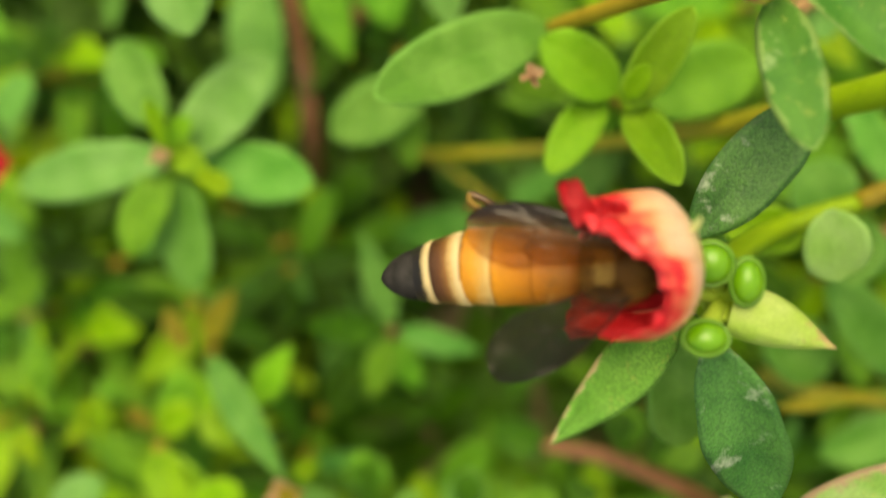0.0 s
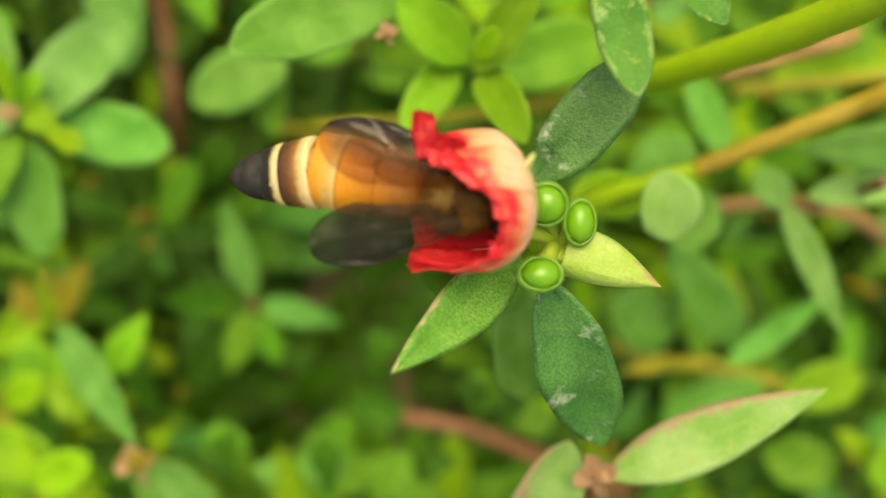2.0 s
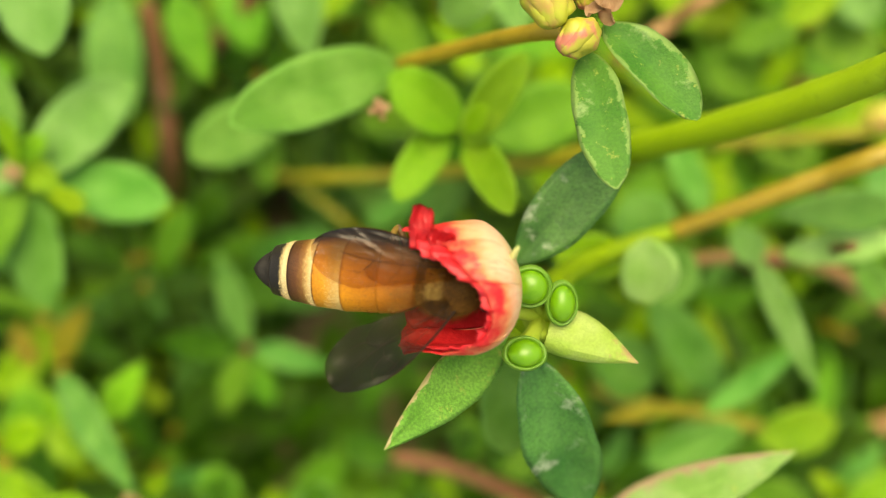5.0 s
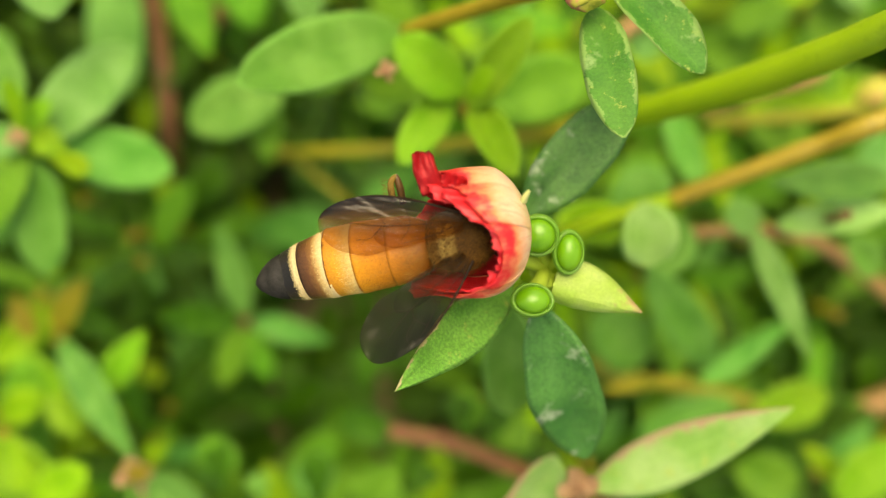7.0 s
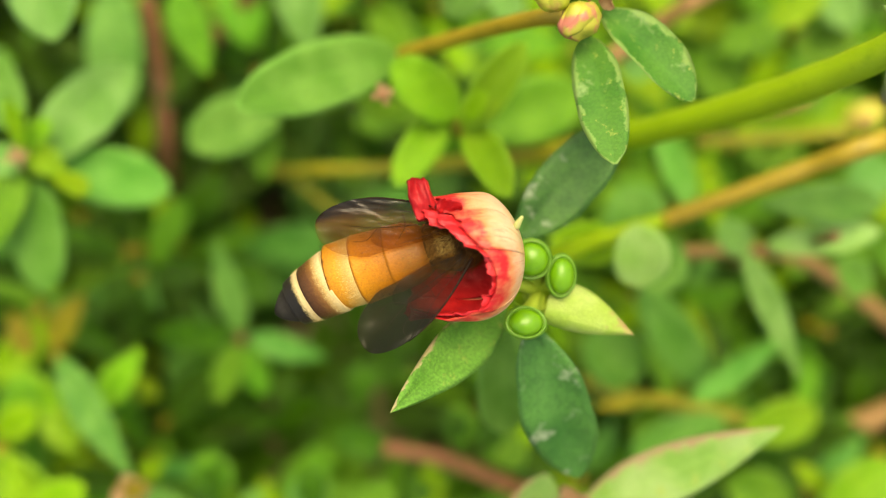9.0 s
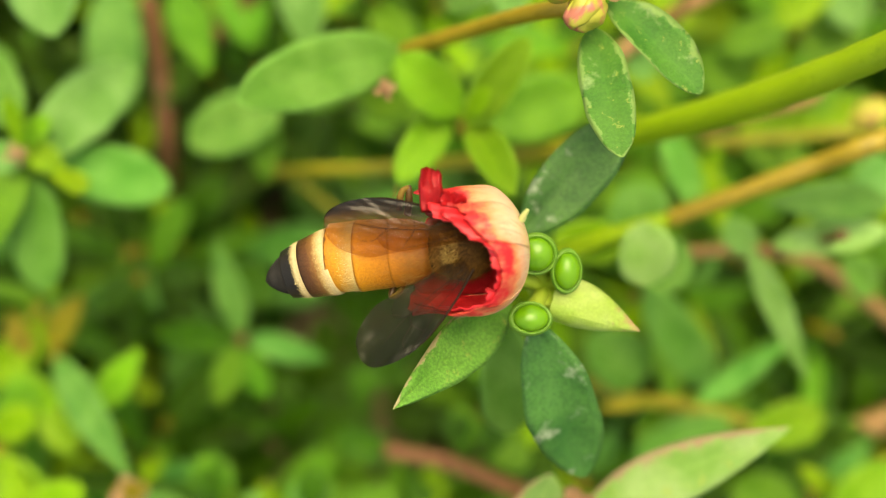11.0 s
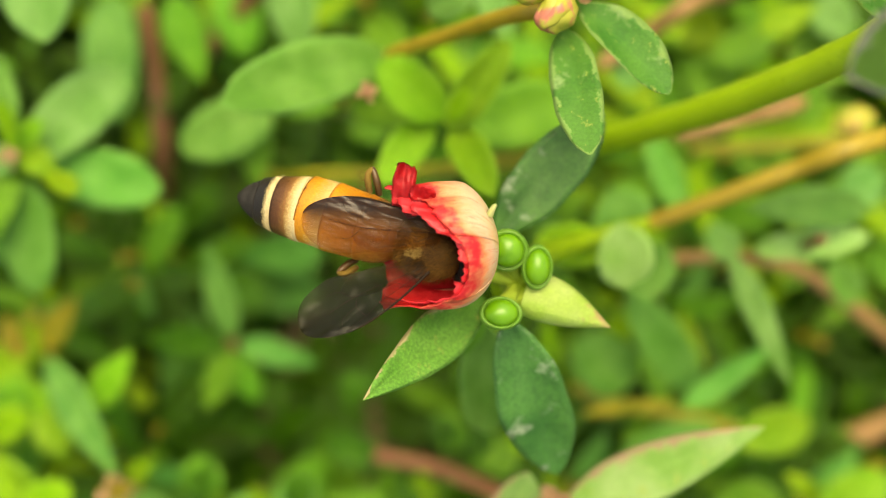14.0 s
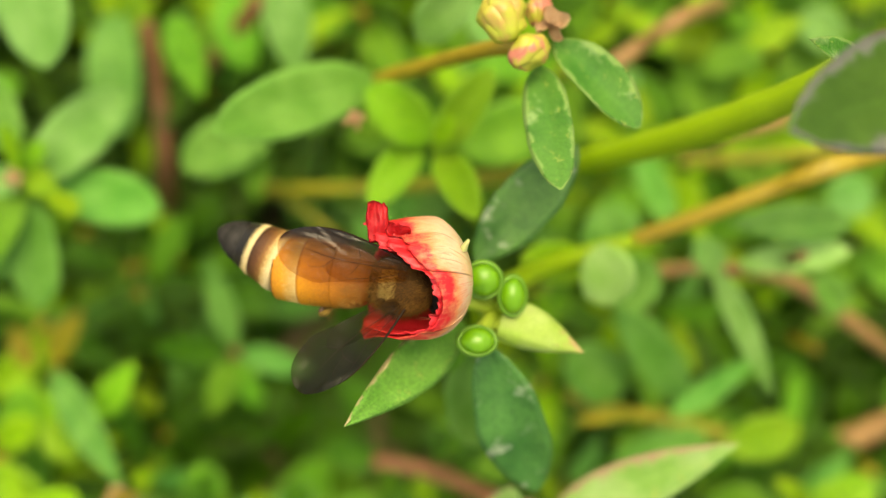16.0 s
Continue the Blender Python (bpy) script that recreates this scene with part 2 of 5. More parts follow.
def leaf(plant, shape, tone, base, tip, wide, roll=0.0, arch=0.12, variant=0, label=""):
    """One leaf of a plant from base to tip (mm, in the world), wide in mm; roll turns it about its length."""
    a, b = Vector(base) * MM, Vector(tip) * MM
    along = b - a
    x = along.normalized()
    y = Vector((0, 0, 1)).cross(x)
    y = y.normalized() if y.length > 1e-3 else Vector((0, 1, 0))
    z = x.cross(y)
    m = Matrix((x, y, z)).transposed().to_4x4()
    ob = new("leaf", blade(shape, tone, variant, arch))
    ob.parent = plant
    ob.matrix_basis = Matrix.Translation(a - plant.location) @ m @ pose(0, 0, 0, roll) @ Matrix.Diagonal((along.length, wide * MM, wide * MM, 1))
    if label:
        ob["label"] = label
    return ob


def stem(plant, tone, points, radii, name="stem", knobs=0.06):
    return part(name, tube([Vector(p) * MM - plant.location for p in points], [r * MM for r in radii], knobs=knobs), STEM[tone], plant)


# ---- flower, capsules and buds ----
def petal_material():
    m, nodes, links, b = material("red petal lining")
    g = grain(nodes, links, 1200, 5)
    c = ramp(nodes, links, g, (0.3, (0.50, 0.008, 0.016)), (0.7, (0.70, 0.028, 0.040)))
    links.new(c, b.inputs["Base Color"])
    b.inputs["Roughness"].default_value = 0.42
    bump(nodes, links, b, grain(nodes, links, 1800, 3), 0.7, 0.0002)
    through_light(nodes, links, b, c, 0.14)
    o, nodes, links, b = material("cream and coral petal back")
    # the red of the rim runs back in uneven tongues along the fine veins
    co = nodes.new("ShaderNodeCombineXYZ")
    links.new(attribute(nodes, "turn"), co.inputs[0])
    links.new(attribute(nodes, "along"), co.inputs[1])

    def streaks(across, lengthwise, detail):
        stretch = nodes.new("ShaderNodeVectorMath")
        stretch.operation = "MULTIPLY"
        stretch.inputs[1].default_value = (across, lengthwise, 1)
        links.new(co.outputs[0], stretch.inputs[0])
        n = nd(nodes, "TexNoise", Scale=1.0, Detail=detail, Roughness=0.65)
        links.new(stretch.outputs[0], n.inputs["Vector"])
        return n.outputs["Fac"]

    s = nodes.new("ShaderNodeMath")
    s.operation = "MULTIPLY_ADD"
    s.inputs[1].default_value = 0.55
    links.new(streaks(4.0, 2.0, 5.0), s.inputs[0])
    links.new(attribute(nodes, "along"), s.inputs[2])
    c = ramp(nodes, links, s.outputs[0], (0.36, (0.62, 0.56, 0.26)), (0.60, (0.74, 0.55, 0.37)), (0.78, (0.76, 0.44, 0.27)), (0.90, (0.78, 0.26, 0.11)), (0.97, (0.68, 0.06, 0.05)), (1.0, (0.62, 0.016, 0.026)))
    c = mix(nodes, links, ramp(nodes, links, streaks(14.0, 1.6, 4.0), (0.55, 0.0), (0.62, 0.5)), c, (0.66, 0.12, 0.08))
    c = mix(nodes, links, ramp(nodes, links, grain(nodes, links, 420, 5, rough=0.7), (0.48, 0.0), (0.68, 0.55)), c, (0.76, 0.37, 0.16))
    spots = ramp(nodes, links, grain(nodes, links, 1500, 5, rough=0.7), (0.66, 0.0), (0.72, 0.7))
    c = mix(nodes, links, spots, c, (0.35, 0.03, 0.02))
    links.new(c, b.inputs["Base Color"])
    b.inputs["Roughness"].default_value = 0.45
    bump(nodes, links, b, grain(nodes, links, 1500, 3), 0.6, 0.0002)
    through_light(nodes, links, b, c, 0.25)
    return m, o


PETAL_IN, PETAL_OUT = petal_material()
BRACT_TIP = plain_material("pale yellow-green sepal", (0.42, 0.52, 0.14), (0.58, 0.62, 0.26), 0.45, 1500, pass_light=0.3)
STALK = plain_material("yellow-green flower stalk", (0.26, 0.42, 0.03), (0.36, 0.50, 0.06), 0.5, 1500, pass_light=0.25)
POD_GREEN = plain_material("glossy green capsule", (0.085, 0.27, 0.006), (0.135, 0.35, 0.014), 0.28, 900, relief=0.00003, pass_light=0.25)
POD_RIM = plain_material("translucent pale green collar", (0.13, 0.33, 0.028), (0.19, 0.41, 0.055), 0.35, 1400, pass_light=0.5)
BRACT = leaf_material("pale bract with a pink edge", (0.34, 0.50, 0.08), (0.48, 0.60, 0.20), margin=(0.52, 0.24, 0.18), margin_at=0.70, vary=0.05, speckle=0.25)
BUD = {
    "yellow": plain_material("yellow-green bud", (0.42, 0.27, 0.07), (0.36, 0.40, 0.04), 0.4, 500, at=(0.80, 0.98)),
    "pink": plain_material("pinkish bud", (0.44, 0.15, 0.10), (0.34, 0.34, 0.04), 0.45, 500, relief=0.0003, at=(0.92, 1.14)),
}
DRY = plain_material("dry pinkish petal", (0.48, 0.28, 0.16), (0.60, 0.42, 0.25), 0.7, 1500, pass_light=0.2)

CUP_AT, CUP_TURN = Vector((6.5, 1.05, 79.3)), Matrix.Rotation(radians(181), 3, "Z") @ Matrix.Rotation(radians(-6), 3, "Y")


def cup_point(s, a, swell=1.0, curl=0.0):
    """A point of the flower's cup: s mm from its base along the axis, at the angle a about it (0 towards the sky)."""
    depth, radius = 4.0, 4.95 * swell
    r = radius * math.sqrt(max(0.0, 1 - (1 - min(s / depth, 1)) ** 2)) + 0.02 * max(0, s - depth)
    r *= 1 - 0.045 * (0.5 + 0.5 * max(-1.0, min(1.0, 2 * math.sin(a) + 0.7))) * max(0, s - 2.6)
    r += curl * max(0, s - 5.5) ** 2
    # the upper petals lean outwards, the lower ones spread
    lean = 0.5 * s * max(0.0, math.sin(a) - 0.75) + 0.07 * s * max(0.0, -math.sin(a))
    p = Vector((s, -r * math.sin(a) - lean, r * math.cos(a)))
    return CUP_AT + CUP_TURN @ p


def table(*stops):
    """A function that runs in straight lines through (degrees, value) stops; it takes radians."""
    def value(angle):
        d = math.degrees(angle)
        for (p, v), (q, w) in zip(stops, stops[1:]):
            if d <= q:
                return v + (w - v) * max(0.0, (d - p) / (q - p))
        return stops[-1][1]
    return value


def petal(flower, origin, first, last, length, swell, seed, curl=0.0, lip=0.0, red=0.0, label="", mats=None, ragged=1.0, crumple=1.0):
    """One petal of the cup between two angles (degrees): two skins, a ragged rim and folds; red moves its red rim down."""
    bm = bmesh.new()
    along, turn = bm.verts.layers.float.new("along"), bm.verts.layers.float.new("turn")
    skins = []
    ns, nw = 24, 33
    for thick in (0.0, 0.12):
        rows = []
        for i in range(ns + 1):
            row = []
            for j in range(nw):
                v = 2 * j / (nw - 1) - 1
                a = radians(first + (last - first) * j / (nw - 1))
                reach = length(a) * (1 - 0.06 * abs(v) ** 4) + ragged * (0.35 * noise.noise(Vector((a * 3.3, seed, 0))) + 0.26 * noise.noise(Vector((a * 11, seed, 4))) + 0.12 * noise.noise(Vector((a * 29, seed, 7))))
                s = reach * (i / ns) ** 1.25
                u = i / ns
                fold = crumple * (0.10 * u ** 2 * noise.noise(Vector((a * 3.6 + seed, s * 0.35, seed))) + 0.05 * u ** 3 * noise.noise(Vector((a * 9, s * 0.7, seed)))) + lip * max(0.0, u - 0.8) ** 1.5 * (1 + 0.8 * noise.noise(Vector((a * 5, seed, 2))))
                p = cup_point(s, a, swell * (1 + fold) - thick / 4.95, curl)
                q = bm.verts.new((p - origin) * MM)
                q[along], q[turn] = min(1.0, 0.92 * u + red * min(1.0, u * 2)), a
                row.append(q)
            rows.append(row)
        skins.append(rows)
    outer, inner = skins
    grid(bm, outer)
    n = len(bm.faces)
    grid(bm, inner)
    bm.faces.ensure_lookup_table()
    for f in bm.faces[n:]:
        f.material_index = 1
        f.normal_flip()
    for o, i in (([r[0] for r in outer], [r[0] for r in inner]), ([r[-1] for r in outer], [r[-1] for r in inner]), (outer[-1], inner[-1])):
        grid(bm, [o, i])
    return part("petal", bm, mats or (PETAL_OUT, PETAL_IN), flower, label)


def crest_petal(flower, at, wide, tall, seed, mats, label):
    """A crumpled upright lobe at the rim, pivoted at its foot; it stands along +y."""
    bm = bmesh.new()
    rows = []
    for i in range(17):
        s = i / 16
        row = []
        for j in range(15):
            v = 2 * j / 14 - 1
            w = wide * (0.74 + 0.26 * math.sin(math.pi * min(1, 0.1 + 0.75 * s))) * (1 - 0.10 * s)
            top = tall * (1 - 0.16 * max(0.0, v) ** 2 - 0.10 * math.exp(-((v - 0.35) / 0.16) ** 2)) + 0.25 * noise.noise(Vector((v * 3, seed, 1)))
            z = 0.55 * s + 0.28 * abs(math.sin(v * 2.6 + 0.5)) * (0.5 + 0.5 * s) + 0.34 * noise.noise(Vector((s * 2.4, v * 2.2, seed))) + 0.12 * noise.noise(Vector((s * 6, v * 6, seed)))
            row.append(bm.verts.new(Vector((w * v + 0.2 * s * noise.noise(Vector((s * 3, v, seed + 3))), top * s, z)) * MM))
        rows.append(row)
    grid(bm, rows)
    bmesh.ops.solidify(bm, geom=bm.faces[:], thickness=0.00011)
    ob = part("petal", bm, mats, flower, label)
    ob.location = Vector(at) * MM
    return ob


def build_flower(plant):
    flower = new("flower")
    flower.empty_display_size = 0.002
    flower.parent = plant
    flower.location = CUP_AT * MM - plant.location
    flower["label"] = "wilted red flower with cream petal backs"
    upper = table((8, 3.6), (14, 4.3), (26, 5.0), (45, 5.6), (65, 6.3), (90, 6.9))
    front = table((-75, 5.4), (-62, 4.2), (-48, 3.3), (-30, 2.75), (-10, 2.85), (5, 3.5), (14, 4.1), (34, 4.4))
    lower = table((-155, 8.2), (-120, 8.9), (-98, 8.7), (-82, 6.6), (-66, 4.6), (-55, 3.6))
    under = table((-240, 7.0), (-200, 8.4), (-140, 8.4))
    RED = (PETAL_IN, PETAL_IN)
    petal(flower, CUP_AT, -235, -135, under, 0.97, 1.0)
    petal(flower, CUP_AT, -152, -56, lower, 0.99, 2.0, 0.015, red=-0.02)
    petal(flower, CUP_AT, 76, 132, lambda a: 7.6, 0.97, 3.0, 0.02, red=0.2)
    petal(flower, CUP_AT, -74, 33, front, 0.965, 4.0, red=0.07, crumple=0.6)
    petal(flower, CUP_AT, 9, 88, upper, 1.0, 5.0, red=-0.06, crumple=0.9, ragged=1.3)
    # crumpled inner petals that show along the rim
    petal(flower, CUP_AT, 2, 52, lambda a: upper(a) + 0.5 + 1.0 * math.sin(a), 0.93, 6.0, 0.0, 0.9, mats=RED, ragged=1.7)
    petal(flower, CUP_AT, 38, 84, lambda a: upper(a) + 1.7, 0.90, 7.3, 0.0, 0.9, mats=RED, ragged=1.7)
    petal(flower, CUP_AT, -40, 16, lambda a: front(a) + 0.35, 0.90, 8.1, 0.0, 0.25, mats=RED, ragged=1.3)
    petal(flower, CUP_AT, -100, -42, lambda a: lower(a) + 0.2, 0.91, 9.4, 0.0, 0.2, mats=RED, ragged=1.2)
    # the pale spur left at the side of the base
    part("sepal", tube([(0, 0, 0), (0.0002, 0.0004, 0.0004), (0.0004, 0.0007, 0.0006)], [0.00030, 0.00020, 0.00012], 8), BRACT_TIP, flower).location = Vector((-0.75, 2.4, 2.4)) * MM
    crest_petal(flower, (-5.7, 3.3, 3.0), 1.0, 1.0, 2.2, (PETAL_IN,), "folded red petal")
    return crest_petal(flower, (-7.2, 2.9, 2.4), 0.95, 3.15, 1.3, (PETAL_IN,), "crumpled red petal tip")


def capsule(plant, at, rx, ry, heading):
    """A round seed capsule: a glossy dome in a pale translucent collar on a short stalk."""
    pod = new("capsule")
    pod.empty_display_size = 0.001
    pod.parent = plant
    pod.location = Vector(at) * MM - plant.location
    pod["label"] = "glossy green seed capsule in a pale collar"
    r = (rx + ry) / 2
    dome = [(r * MM * math.cos(k / 9 * 1.9) * 0.66, max(1e-6, r * 0.9 * MM * math.sin(k / 9 * 1.9))) for k in range(10)]
    collar = [(-0.10, 0.84), (0.02, 0.90), (0.10, 1.0), (0.10, 1.05), (0.02, 1.11), (-0.16, 1.16), (-0.5, 1.08), (-1.0, 0.85), (-1.7, 0.5), (-2.6, 0.36)]
    turn = pose(0, 0, 0, 0, -90 + 14 * math.cos(radians(heading)), 0)
    tilt = pose(0, 0, 0, 14 * math.sin(radians(heading)), 0, 0)
    squeeze = Matrix.Diagonal((rx / r, ry / r, 1, 1))
    for name, profile, mat in (("dome", dome, POD_GREEN), ("collar", [(a * r * MM, b * r * MM) for a, b in collar], POD_RIM)):
        bm = lathe(profile, 28, 0.02)
        bmesh.ops.transform(bm, matrix=squeeze @ tilt @ turn, verts=bm.verts)
        part(name, bm, mat, pod)


def pod_bud(plant, base, tip, wide):
    """A pointed closed bud wrapped in two pale bracts."""
    b = new("bud")
    b.empty_display_size = 0.001
    b.parent = plant
    b.location = Vector(base) * MM - plant.location
    b["label"] = "pointed pale green bud with a pink edge"
    along = (Vector(tip) - Vector(base)) * MM
    length = along.length
    m = along.to_track_quat("X", "Z").to_matrix().to_4x4()
    for side in (1, -1):
        bm = bmesh.new()
        rim, across, rows = bm.verts.layers.float.new("rim"), bm.verts.layers.float.new("across"), []
        for i in range(15):
            s = i / 14
            w = 0.5 * wide * MM * (math.sin(math.pi * (0.36 + 0.64 * s)) ** 1.05 + 0.015)
            row = []
            for j in range(11):
                v = 2 * j / 10 - 1
                q = bm.verts.new((s * length, side * w * (1.28 if side > 0 else 0.60) * (0.04 + 0.96 * math.cos(v * 1.75)) , w * 0.85 * math.sin(v * 1.75) + 0.0001 * noise.noise(Vector((s * 4, v, side)))))
                q[rim], q[across] = 0.2 + 0.8 * s ** 2.2, 0.5
                row.append(q)
            rows.append(row)
        grid(bm, rows)
        bmesh.ops.recalc_face_normals(bm, faces=bm.faces)
        bmesh.ops.transform(bm, matrix=m, verts=bm.verts)
        part("bract", bm, BRACT, b)


def bud(plant, at, r, tone, heading):
    """A closed bud with overlapping sepals."""
    b = new("bud")
    b.empty_display_size = 0.001
    b.parent = plant
    b.location = Vector(at) * MM - plant.location
    b["label"] = "closed yellow-green bud" if tone == "yellow" else "closed pinkish bud"
    for k in range(3):
        profile = [(r * MM * (-1.0 + 2.3 * i / 12), max(1e-6, r * MM * (0.9 - 0.05 * k) * math.sin(math.pi * (0.06 + 0.90 * i / 12)) ** 0.8)) for i in range(13)]
        bm = lathe(profile, 24, 0.3, 0.85)
        bmesh.ops.transform(bm, matrix=pose(0, 0, 0.0001 * k, 50 * k, 12, heading + 14 * (k - 1)), verts=bm.verts)
        part("sepal", bm, BUD[tone], b)


def wilted_tuft(plant, at, r):
    """A small dry flower remnant of crumpled petals."""
    for k in range(4):
        bm = bmesh.new()
        rows = []
        for i in range(7):
            s = i / 6
            rows.append([bm.verts.new(Vector((r * s, r * 0.45 * v * math.sin(math.pi * (0.1 + 0.8 * s)), r * (0.25 * v * v + 0.3 * noise.noise(Vector((s * 3, v * 2, k)))))) * MM) for v in (-1, -0.5, 0, 0.5, 1)])
        grid(bm, rows)
        bmesh.ops.solidify(bm, geom=bm.faces[:], thickness=0.0001)
        ob = part("dry_petal", bm, DRY, plant)
        ob.matrix_basis = Matrix.Translation(Vector(at) * MM - plant.location) @ pose(0, 0, 0, 20 * k, -15, 95 * k + 20)


def far_bloom(at):
    """Another red flower of the bed."""
    t = thing("flower", at, "small orange-red flower low among the leaves", "flower")
    for k in range(5):
        bm = bmesh.new()
        rows = []
        for i in range(8):
            s = i / 7
            rows.append([bm.verts.new(Vector((3.2 * s, 1.7 * v * math.sin(math.pi * (0.1 + 0.8 * s)), 0.8 * s + 0.5 * v * v)) * MM) for v in (-1, -0.5, 0, 0.5, 1)])
        grid(bm, rows)
        bmesh.ops.solidify(bm, geom=bm.faces[:], thickness=0.0001)
        part("petal", bm, PETAL_IN, t).matrix_basis = pose(0, 0, 0, 0, 0, 72 * k)
    part("stem", tube([(0, 0, 0), (0.001, 0.001, -0.02), (0.001, 0.002, -at[2] * MM - 0.040)], [0.0009, 0.0009, 0.001], 8), STEM["green"], t)


def node(plant, at, r, heads):
    """The swollen base on which flower, capsules and bud sit, with a stalk to each of the heads."""
    bm = lathe([(r * MM * (-1 + 2 * i / 10), max(1e-6, r * MM * math.sin(math.pi * (0.04 + 0.92 * i / 10)) ** 0.6)) for i in range(11)], 20, 0.25, 0.8)
    part("receptacle", bm, STALK, plant).location = Vector(at) * MM - plant.location
    low = Vector(at)
    for head in heads:
        way = Vector(head) - low
        mid = low + way * 0.5 + Vector((0, 0, 0.3))
        part("stalk", tube([(p * MM - plant.location) for p in (low, mid, Vector(head))], [0.0007, 0.00062, 0.0009], 10), STALK, plant)


# ---- plants ----
bloom = thing("purslane_shoot", (9.2, -1.5, 62.0), "flowering purslane shoot with seed capsules and a wilted red flower", "plant", "purslane plants")
stem(bloom, "green", [(7.6, -1.8, 72.0), (10.5, 0.6, 62.0), (16.9, 3.0, 47.0), (26.0, 5.5, 41.0)], [1.39, 1.20, 1.04, 1.04])
stem(bloom, "amber", [(26.0, 5.6, 41.0), (34.1, 8.7, 45.0), (40.4, 11.2, 48.0), (48.5, 14.2, 50.0), (74.7, 21.7, 20.0), (120.5, 35.1, -40.0)], [1.04, 1.06, 1.09, 1.19, 1.55, 2.26])
leaf(bloom, "lance", "near", (5.8, -2.8, 70.0), (-3.3, -10.3, 80.7), 4.9, -8, 0.1, 0, "green leaf with a worn pink edge")
leaf(bloom, "oblong", "dark", (7.6, -4.4, 73.0), (12.6, -18.6, 67.0), 6.1, 6, 0.12, 1, "dark leaf with white scars")
leaf(bloom, "oblong", "dark", (6.8, 2.7, 69.0), (15.7, 12.8, 72.0), 5.3, -4, 0.1, 0, "dark blue-green leaf")
leaf(bloom, "oval", "fresh", (6.3, -5.4, 58.0), (7.2, -17.7, 50.0), 5.7, 0, 0.1, 1)
leaf(bloom, "lance", "mid", (5.5, -4.1, 62.0), (4.3, -8.7, 58.0), 2.7, 0, 0.1, 0)
crest = build_flower(bloom)
node(bloom, (8.6, -1.6, 71.6), 1.5, ((7.4, 0.8, 74.4), (9.8, -0.5, 74.0), (7.1, -3.6, 75.2), (8.6, -3.3, 73.0), (5.9, -0.6, 74.5), (10.6, 0.6, 73.6)))
capsule(bloom, (7.4, 1.0, 76.0), 1.50, 1.50, 100)
capsule(bloom, (9.9, -0.3, 75.5), 1.15, 1.60, 40)
capsule(bloom, (6.9, -3.9, 77.0), 1.52, 1.17, -60)
pod_bud(bloom, (8.9, -3.0, 73.0), (16.0, -5.1, 73.8), 4.1)
budshoot = thing("purslane_shoot", (11.1, 21.7, 72.0), "purslane shoot with a cluster of closed buds", "plant", "purslane plants")
stem(budshoot, "amber", [(11.8, 21.0, 73.0), (8.5, 21.8, 70.0), (2.7, 23.1, 58.0), (-4.8, 23.9, 44.0), (-11.7, 25.3, 20.0), (-21.8, 30.6, -40.0)], [0.77, 0.76, 0.82, 0.88, 1.00, 1.47])
leaf(budshoot, "oval", "mottled", (12.1, 19.4, 74.0), (13.4, 8.4, 79.6), 4.0, 14, 0.1, 0, "mottled leaf with yellowed edges")
leaf(budshoot, "oval", "mottled", (13.5, 21.5, 74.0), (20.3, 13.9, 76.6), 4.3, -14, 0.2, 1, "mottled leaf with yellowed edges")
leaf(budshoot, "oval", "fresh", (-4.5, 24.2, 46.0), (-19.6, 16.2, 58.0), 7.4, 0, 0.12, 0)
leaf(budshoot, "oval", "pale", (0.6, 27.4, 50.0), (6.5, 32.1, 54.0), 5.2, 0, 0.1, 1)
bud(budshoot, (8.9, 22.6, 77.0), 2.15, "yellow", 100)
bud(budshoot, (10.9, 19.7, 77.0), 1.6, "pink", 35)
bud(budshoot, (12.0, 23.6, 75.0), 1.25, "pink", 80)
wilted_tuft(budshoot, (13.1, 22.3, 76.0), 1.6)
tall = thing("purslane_shoot", (41.6, 19.9, 70.0), "thick yellow-green purslane stem with leaves", "plant", "purslane plants")
stem(tall, "green", [(37.5, 18.9, 78.0), (35.4, 17.6, 74.0), (32.0, 16.4, 68.0), (27.6, 15.4, 60.0), (21.0, 14.6, 48.0), (19.0, 14.6, 44.0)], [1.33, 1.45, 1.56, 1.61, 1.52, 1.39])
stem(tall, "olive", [(19.7, 14.7, 45.0), (12.4, 14.4, 32.0), (-1.9, 14.0, 20.0), (-20.9, 14.6, 6.0), (-37.7, 18.2, -40.0)], [1.37, 1.15, 0.90, 0.88, 1.2])
leaf(tall, "lance", "mottled", (36.3, 17.2, 82.0), (30.9, 18.7, 86.0), 2.7, 20, 0.1, 1)
leaf(tall, "oblong", "grey", (41.5, 15.6, 91.0), (25.25, 10.3, 99.3), 8.2, 8, 0.15, 0, "near leaf with a greyish edge")
young = thing("purslane_shoot", (3.0, 17.7, 40.0), "young bright yellow-green purslane shoot", "plant", "purslane plants")
stem(young, "green", [(2.8, 16.7, 48.0), (4.4, 18.3, 30.0), (5.7, 20.8, 5.0), (7.5, 26.7, -40.0)], [0.91, 0.93, 1.12, 1.47])
leaf(young, "oval", "lively", (2.1, 16.6, 48.0), (-4.7, 21.7, 52.0), 5.9, 0, 0.12, 0)
leaf(young, "oval", "lively", (2.7, 14.6, 52.0), (8.7, 22.9, 56.0), 4.2, 0, 0.12, 1)
leaf(young, "oval", "lively", (0.7, 17.1, 46.0), (-4.5, 9.1, 50.0), 4.4, 0, 0.12, 0)
leaf(young, "oval", "lively", (3.2, 15.2, 50.0), (7.0, 7.4, 58.0), 4.1, 0, 0.12, 1)
leaf(young, "oval", "mid", (5.2, 17.0, 36.0), (18.2, 21.6, 34.0), 8.2, 0, 0.12, 0)
